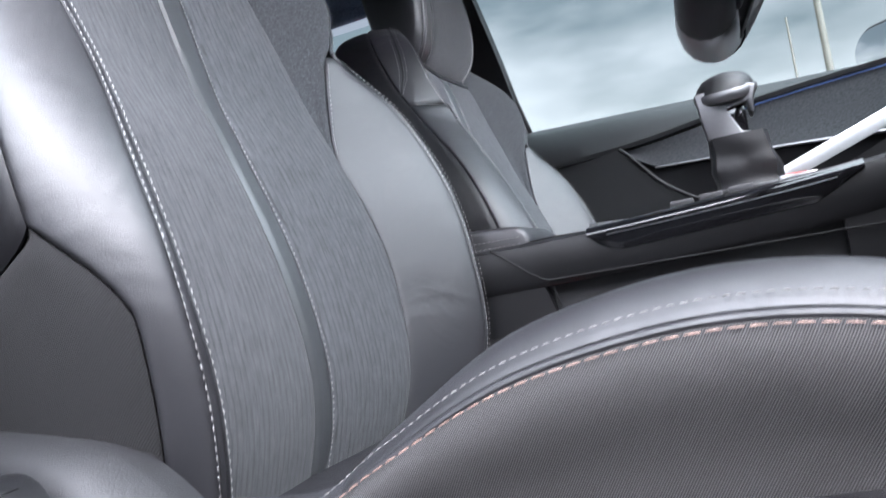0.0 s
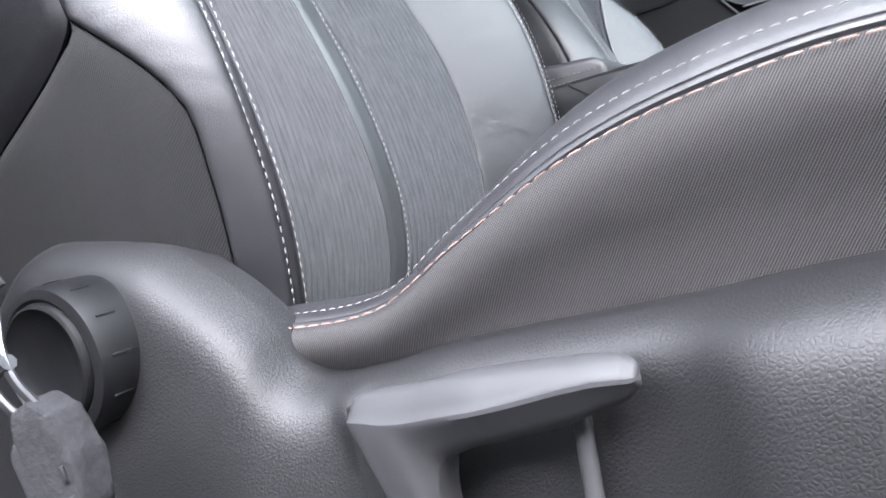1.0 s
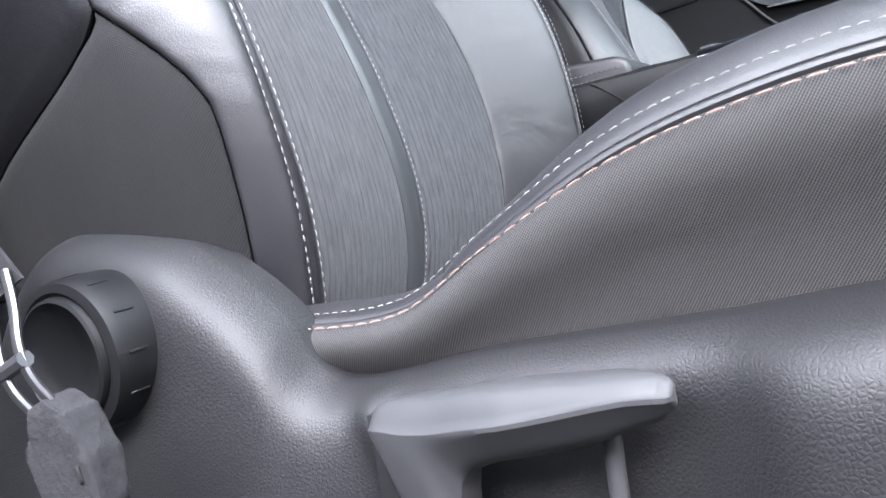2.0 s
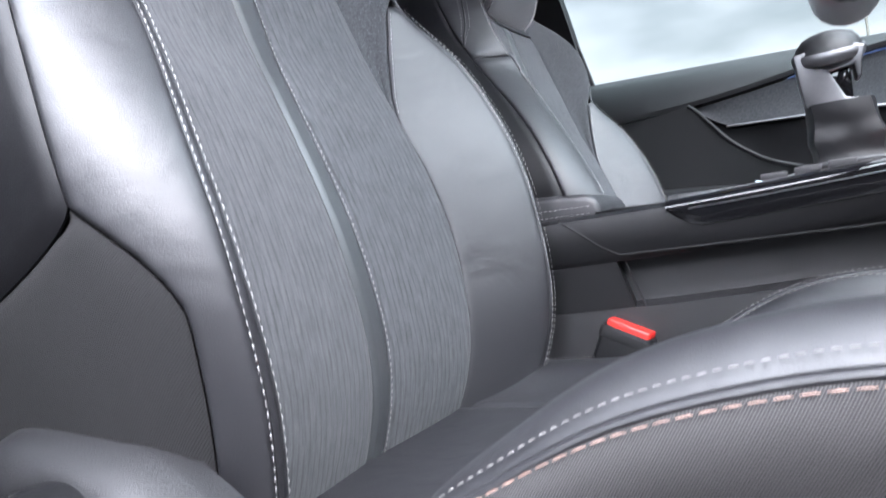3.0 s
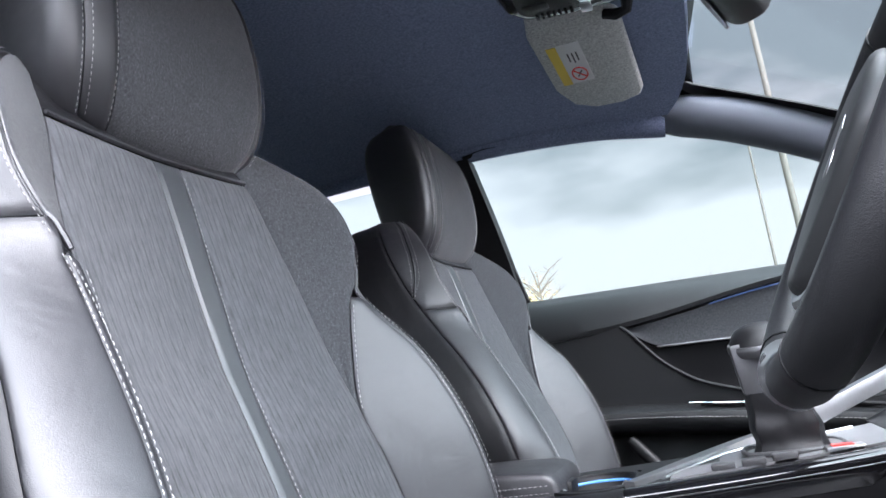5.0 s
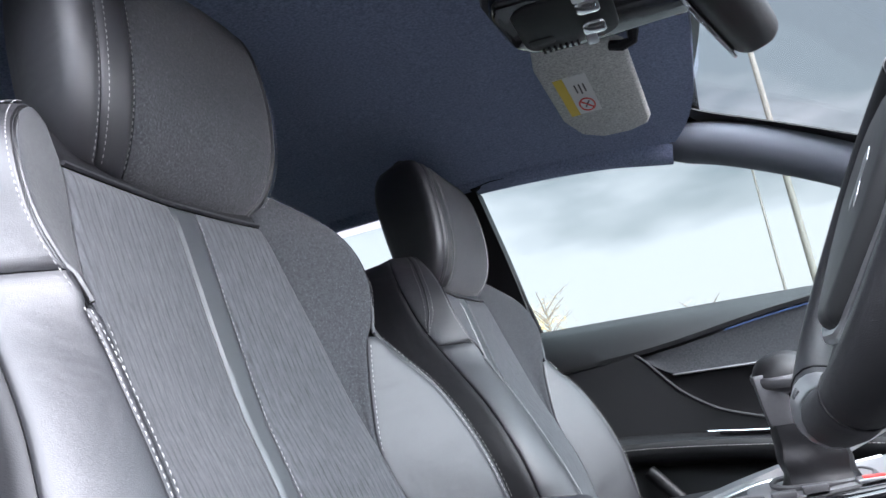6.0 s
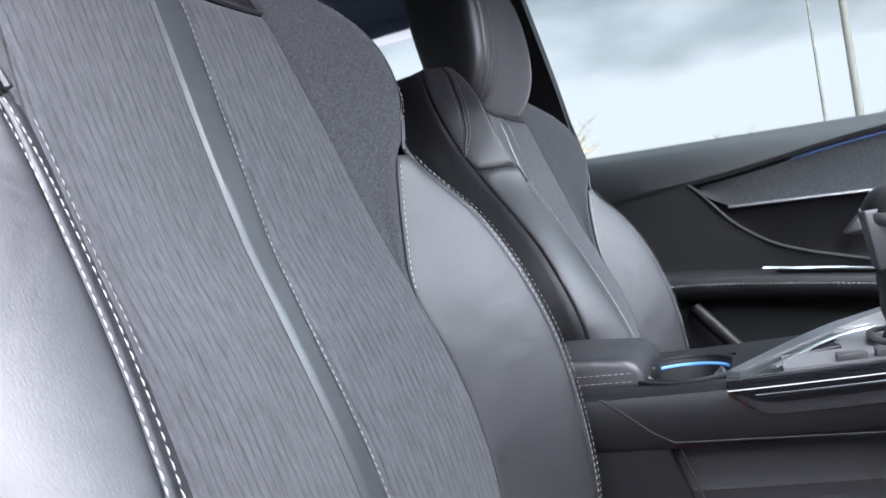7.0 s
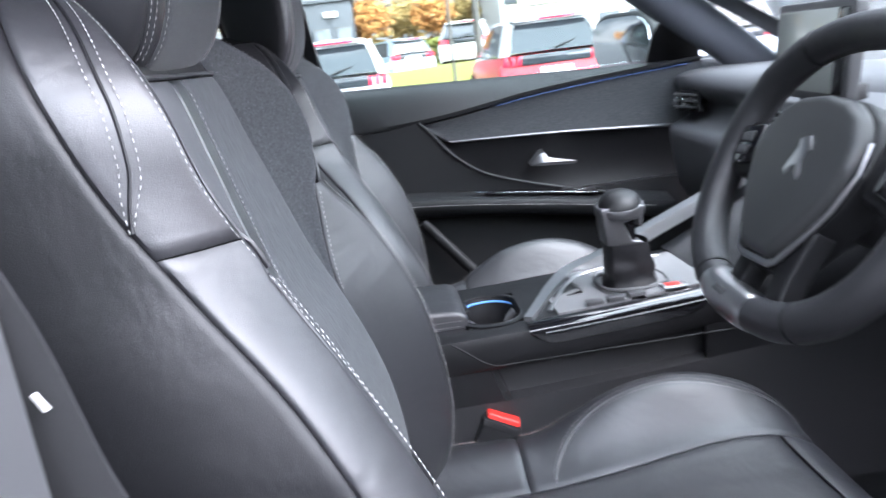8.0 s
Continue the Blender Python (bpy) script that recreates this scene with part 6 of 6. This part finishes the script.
def parked_suv(at, upper, lower, turn, label, name="parked_car", small=1.0):
    """A family car seen mostly from behind: its rear faces -y, before turning."""
    th = thing(name, (0, 0, 0), label, "car", "parked cars")
    Lc, Wc, Hc = 4.4 * small, 0.92 * small, 1.60 * small
    prof = [(0.0, 0.42, 0.86), (0.02, 0.62, 0.90), (0.06, 0.92, 0.92), (0.35, 1.0, 0.92), (1.2, 0.99, 0.92), (2.6, 0.96, 0.92), (3.5, 0.92, 0.90), (4.2, 0.78, 0.84), (4.4, 0.55, 0.74)]
    rows = []
    for y, z, w in prof:
        y, z, w = y * small, z * small, w * small
        rows.append([Vector((-w * 0.97, y, 0.25)), Vector((-w, y, z * 0.55)), Vector((-w * 0.985, y, z * 0.9)), Vector((-w * 0.9, y, z)), Vector((0, y, z * 1.02)), Vector((w * 0.9, y, z)), Vector((w * 0.985, y, z * 0.9)), Vector((w, y, z * 0.55)), Vector((w * 0.97, y, 0.25))])
    part("body", slab(rows, (0, 0, -0.03)), lower, th, "painted body")
    roof = [(0.28, 1.50, 0.60), (0.45, 1.58, 0.64), (1.2, 1.62, 0.66), (2.0, 1.60, 0.66), (2.5, 1.52, 0.63)]
    part("roof", slab([[Vector((f * w * small, y * small, (z - 0.06 * f * f) * small)) for f in (-1.05, -0.7, 0, 0.7, 1.05)] for y, z, w in roof], (0, 0, -0.05)), upper, th, "painted roof")
    cab = [(0.12, 0.98, 0.84, 0.36, 1.52, 0.62), (1.2, 1.0, 0.86, 1.2, 1.57, 0.66), (2.4, 0.98, 0.85, 2.2, 1.55, 0.64), (3.3, 0.95, 0.82, 2.5, 1.48, 0.6)]
    part("side_glass", slab([[Vector((-w0 * small, y0 * small, z0 * small)), Vector((-w1 * small, y1 * small, z1 * small)), Vector((w1 * small, y1 * small, z1 * small)), Vector((w0 * small, y0 * small, z0 * small))] for y0, z0, w0, y1, z1, w1 in cab], (0, 0.01, -0.03)), DARK_GLASS, th, "dark glass")
    part("rear_window", slab([[Vector((f * 0.72 * small, 0.07 * small, 1.02 * small)) for f in (-1, -0.5, 0, 0.5, 1)], [Vector((f * 0.64 * small, 0.22 * small, 1.32 * small)) for f in (-1, -0.5, 0, 0.5, 1)], [Vector((f * 0.58 * small, 0.30 * small, 1.46 * small)) for f in (-1, -0.5, 0, 0.5, 1)]], (0, -0.02, 0.0)), DARK_GLASS, th, "dark rear window")
    for sg in (-1, 1):
        part("rear_pillar", slab([[Vector((sg * 0.74 * small, 0.05 * small, 0.98 * small)), Vector((sg * 0.90 * small, 0.20 * small, 0.97 * small))], [Vector((sg * 0.62 * small, 0.26 * small, 1.44 * small)), Vector((sg * 0.69 * small, 0.62 * small, 1.50 * small))]], (0, -0.03, 0.01)), upper, th, "painted rear pillar")
        for k in range(3):
            part("tail_lamp", moved(prism([(-0.035, -0.07), (0.03, -0.08), (0.04, 0.08), (-0.02, 0.07)], "y", -0.05, 0.02, 0.01), Matrix.Translation((sg * (0.60 + 0.11 * k) * small, 0.03 * small, 0.90 * small))), TAIL, th, "red claw-shaped tail lamp")
        for y in (0.85, 3.5):
            w = part("wheel", moved(prism([(0.34 * math.cos(2 * math.pi * k / 24), 0.34 * math.sin(2 * math.pi * k / 24)) for k in range(24)], "x", -0.11, 0.11, 0.03), Matrix.Translation((sg * 0.82 * small, y * small, 0.34))), TYRE, th, "black tyre")
            part("rim", moved(prism([(0.21 * math.cos(2 * math.pi * k / 20), 0.21 * math.sin(2 * math.pi * k / 20)) for k in range(20)], "x", -0.115, 0.115, 0.01), Matrix.Translation((sg * 0.82 * small, y * small, 0.34))), STEEL, w, "silver rim")
        part("side_mirror", moved(box(-0.10, 0.10, -0.05, 0.05, -0.06, 0.06, 0.03), Matrix.Translation((sg * 1.02 * small, 2.75 * small, 1.05 * small))), upper, th)
    part("lamp_band", box(-0.58 * small, 0.58 * small, -0.02, 0.08, 0.82 * small, 0.98 * small, 0.02), DARK_GLASS, th, "gloss black band between the lamps")
    part("spoiler", box(-0.60 * small, 0.60 * small, 0.16 * small, 0.42 * small, 1.49 * small, 1.55 * small, 0.02), upper, th, "roof spoiler")
    part("brake_lamp", box(-0.20 * small, 0.42 * small, 0.145 * small, 0.18 * small, 1.505 * small, 1.54 * small, 0.006), TAIL, th, "high red brake lamp")
    part("plate", box(-0.26, 0.26, -0.045, -0.02, 0.66, 0.77, 0.004), WHITE, th, "blank pale plate")
    part("bumper", box(-0.88 * small, 0.88 * small, -0.06, 0.25, 0.26, 0.56 * small, 0.05, 3), lower, th, "painted bumper")
    part("wiper", tube([(0.0, 0.03, 1.05 * small), (0.35, 0.12, 1.14 * small)], 0.014, 6), TYRE, th)
    th.location = at
    th.rotation_euler = (0, 0, radians(turn))
    return th


parked_suv((2.62, 12.0, 0.0), WHITE_CAR, RED_CAR, 0, "red and white parked family car with red lamps, seen from behind")
parked_suv((-0.95, 12.0, 0.0), WHITE_CAR, WHITE_CAR, 0, "white parked family car with dark rear window")
parked_suv((1.05, 24.6, 0.42), BLUE_CAR, BLUE_CAR, 20, "pale blue-grey hatchback parked by the verge", small=0.86)
parked_suv((2.9, 26.0, 0.62), WHITE_CAR, WHITE_CAR, -12, "white hatchback parked by the verge", small=0.98)
# added wall, never in view: keeps low sky light off the door side
solo("blocking_wall", box(-3.6, 9.0, -3.6, -3.3, 0.0, 2.8, 0.01), CLAD, "unseen dark wall added to block low sky light", "wall", "structure", (0, -3.4, 0))
parked_suv((5.6, 12.2, 0.0), WHITE_CAR, BLUE_CAR, 0, "grey parked family car in the next bay")


def leaves(centre, size, count, leaf, seed):
    """A crown of loose leaf clumps, thinner towards its rim."""
    rnd = random.Random(seed)
    bm = bmesh.new()
    for _ in range(count):
        while True:
            d = Vector((rnd.uniform(-1, 1), rnd.uniform(-1, 1), rnd.uniform(-1, 1)))
            if 0.15 < d.length < 1:
                break
        lump = 0.72 + 0.4 * noise.noise(d * 2.3 + Vector((seed, 0, 0)))
        p = Vector(centre) + Vector((d.x * size[0], d.y * size[1], d.z * size[2])) * lump
        u = Vector((rnd.uniform(-1, 1), rnd.uniform(-1, 1), rnd.uniform(-1, 1))).normalized()
        w = u.orthogonal().normalized()
        s = leaf * rnd.uniform(0.6, 1.3)
        q = u.cross(w) * 0.25 * s
        vs = [bm.verts.new(p + k) for k in (-u * s, w * s * 0.6 + q, u * s, -w * s * 0.6 + q)]
        bm.faces.new(vs)
    return bm


def tree(at, height, spread, mat, seed, label, count=1600, leaf=0.16):
    rnd = random.Random(seed)
    th = thing("tree", at, label, "tree", "autumn trees")
    base = Vector(at)
    bm = tube([base, base + Vector((0.05, 0, height * 0.3)), base + Vector((0.12, 0.05, height * 0.62)), base + Vector((0.1, 0, height * 0.9))], [0.16, 0.12, 0.07, 0.02], 8)
    for k in range(16):
        a = rnd.uniform(0, 6.28)
        z = height * rnd.uniform(0.28, 0.8)
        ln = spread * rnd.uniform(0.5, 0.95)
        p = base + Vector((0.05, 0, z))
        e = p + Vector((math.cos(a) * ln, math.sin(a) * ln, ln * rnd.uniform(0.5, 1.0)))
        m = p.lerp(e, 0.5) + Vector((0, 0, 0.12 * ln))
        tube([p, m, e], [0.05, 0.03, 0.008], 5, bm=bm)
        for _ in range(3):
            f = p.lerp(e, rnd.uniform(0.4, 0.9))
            tube([f, f + Vector((rnd.uniform(-1, 1), rnd.uniform(-1, 1), rnd.uniform(0.3, 1.2))) * ln * 0.35], [0.016, 0.005], 4, bm=bm)
    part("trunk", bm, BARK, th, "grey trunk and limbs")
    if count:
        part("crown", leaves(base + Vector((0, 0, height * 0.66)), (spread, spread, height * 0.36), count, leaf, seed), mat, th, "loose autumn crown", smooth=False)
    return th


tree((-0.2, 46, 0.9), 4.1, 1.9, ORANGE, 3, "orange autumn tree beyond the car park")
tree((2.2, 48, 0.9), 4.0, 1.9, OCHRE, 5, "ochre autumn tree beyond the car park")
tree((3.6, 46, 0.9), 3.9, 1.6, ORANGE, 7, "orange autumn tree beyond the car park")
tree((6.4, 50, 0.9), 4.2, 1.8, OCHRE, 9, "ochre autumn tree beyond the car park")
tree((-8.2, 40, 0.8), 6.4, 2.0, OCHRE, 11, "nearly bare autumn tree by the dark building", 420, 0.05)
tree((-10.6, 44, 0.8), 6.0, 2.2, OCHRE, 13, "ochre autumn tree by the dark building", 900)

tree((-24.0, 0.6, 0.0), 5.2, 2.2, ORANGE, 15, "orange autumn tree behind the car park")
tree((-27.0, -3.4, 0.0), 5.6, 2.4, OCHRE, 17, "ochre autumn tree behind the car park")

hedge_bm = bmesh.new()
rnd = random.Random(21)
for k in range(5200):
    x = rnd.uniform(-12, 4.6)
    d = rnd.uniform(0, 1)
    z = ground_z(x, 28.5) + 1.0 * math.sqrt(d) * (1 + 0.10 * noise.noise((x * 0.8, 0, 0)))
    y = 28.5 + rnd.uniform(-0.6, 0.6) * (1 - 0.3 * d)
    u = Vector((rnd.uniform(-1, 1), rnd.uniform(-1, 1), rnd.uniform(-1, 1))).normalized()
    w = u.orthogonal().normalized()
    s = 0.10 * rnd.uniform(0.6, 1.3)
    hedge_bm.faces.new([hedge_bm.verts.new(Vector((x, y, z)) + q) for q in (-u * s, w * s * 0.7, u * s, -w * s * 0.7)])
solo("hedge", hedge_bm, HEDGE, "clipped yellow-green hedge on the bank", "hedge", "stuff", (0, 28.5, 0.8), smooth=False)


def building(at, w, d, h, mat, label, cols, rows, base_mat=None, roof_mat=None, sign=None):
    th = thing("commercial_building", at, label, "building")
    x0, y0, z0 = at
    part("wall", box(x0 - w / 2, x0 + w / 2, y0, y0 + d, z0, z0 + h, 0.03), mat, th)
    part("roof", box(x0 - w / 2 - 0.15, x0 + w / 2 + 0.15, y0 - 0.15, y0 + d, z0 + h, z0 + h + 0.18, 0.03), roof_mat or mat, th)
    for r in range(rows):
        for c in range(cols):
            cx = x0 - w / 2 + w * (c + 0.5) / cols
            cz = z0 + 0.5 + r * (h / rows)
            win = part("window", box(cx - w / cols * 0.36, cx + w / cols * 0.36, y0 - 0.05, y0 + 0.02, cz, cz + h / rows * 0.5, 0.02), STEEL, th, "grey framed window")
            part("pane", box(cx - w / cols * 0.33, cx + w / cols * 0.33, y0 - 0.07, y0 - 0.03, cz + 0.06, cz + h / rows * 0.5 - 0.06, 0.01), WIN, win, "dark pane")
    if base_mat:
        part("base_band", box(x0 - w / 2 - 0.05, x0 + w / 2 + 0.05, y0 - 0.12, y0 + 0.1, z0, z0 + 1.5, 0.03), base_mat, th, "pale glazed base")
    if sign:
        for sx, sz, sw, sh, smat in sign:
            part("sign_board", box(x0 + sx - sw / 2, x0 + sx + sw / 2, y0 - 0.2, y0 - 0.05, z0 + sz, z0 + sz + sh, 0.02), smat, th, "plain sign board")
    return th


building((-3.6, 40, 0.8), 5.4, 8, 3.5, CLAD, "low anthracite commercial building with pale glazed base", 5, 1, PALE, None, [(-0.6, 2.7, 0.9, 0.25, WHITE), (1.6, 2.75, 0.7, 0.3, PALE)])
building((13.0, 42, 0.8), 12, 9, 3.9, PALE, "pale building with weathered teal roof and cream sign board", 7, 2, None, TEAL, [(-1.5, 2.3, 7.0, 1.0, CREAM)])
building((-22, 60, 0.9), 18, 9, 3.6, PALE, "long pale building in the distance", 9, 1, None, TEAL)
building((28, 60, 0.9), 16, 9, 5.0, CLAD, "long dark building in the distance", 8, 2)
backdrop = bmesh.new()
rnd = random.Random(31)
for k in range(4200):
    x = rnd.uniform(-90, 90)
    z = 1.2 + rnd.uniform(0, 1) * (3.4 + 2.0 * noise.noise((x * 0.11, 3.0, 0)))
    u = Vector((rnd.uniform(-1, 1), 0.3, rnd.uniform(-1, 1))).normalized()
    w = u.orthogonal().normalized()
    s = 0.5 * rnd.uniform(0.6, 1.4)
    backdrop.faces.new([backdrop.verts.new(Vector((x, 95 + rnd.uniform(-3, 3), z)) + q) for q in (-u * s, w * s * 0.7, u * s, -w * s * 0.7)])
solo("far_woods", backdrop, OCHRE, "line of autumn woods in the distance", "woods", "stuff", (0, 95, 1), smooth=False)


def lamp_post(x, y, h, r, label):
    z = ground_z(x, y)
    th = thing("lamp_post", (x, y, z), label, "lamp post", "lamp posts")
    part("pole", tube([(x, y, z), (x, y, z + h * 0.5), (x, y, z + h)], [r, r * 0.8, r * 0.55], 12), STEEL, th, "galvanised pole")
    if h < 8:
        return th
    part("lantern", moved(box(-0.25, 0.25, -0.12, 0.12, -0.05, 0.05, 0.03), Matrix.Translation((x + 0.3, y, z + h))), STEEL, th)


lamp_post(1.83, 20.0, 5.9, 0.045, "slim galvanised lamp post beyond the car park")
lamp_post(2.60, 20.4, 13.5, 0.10, "tall galvanised lamp post beyond the car park")
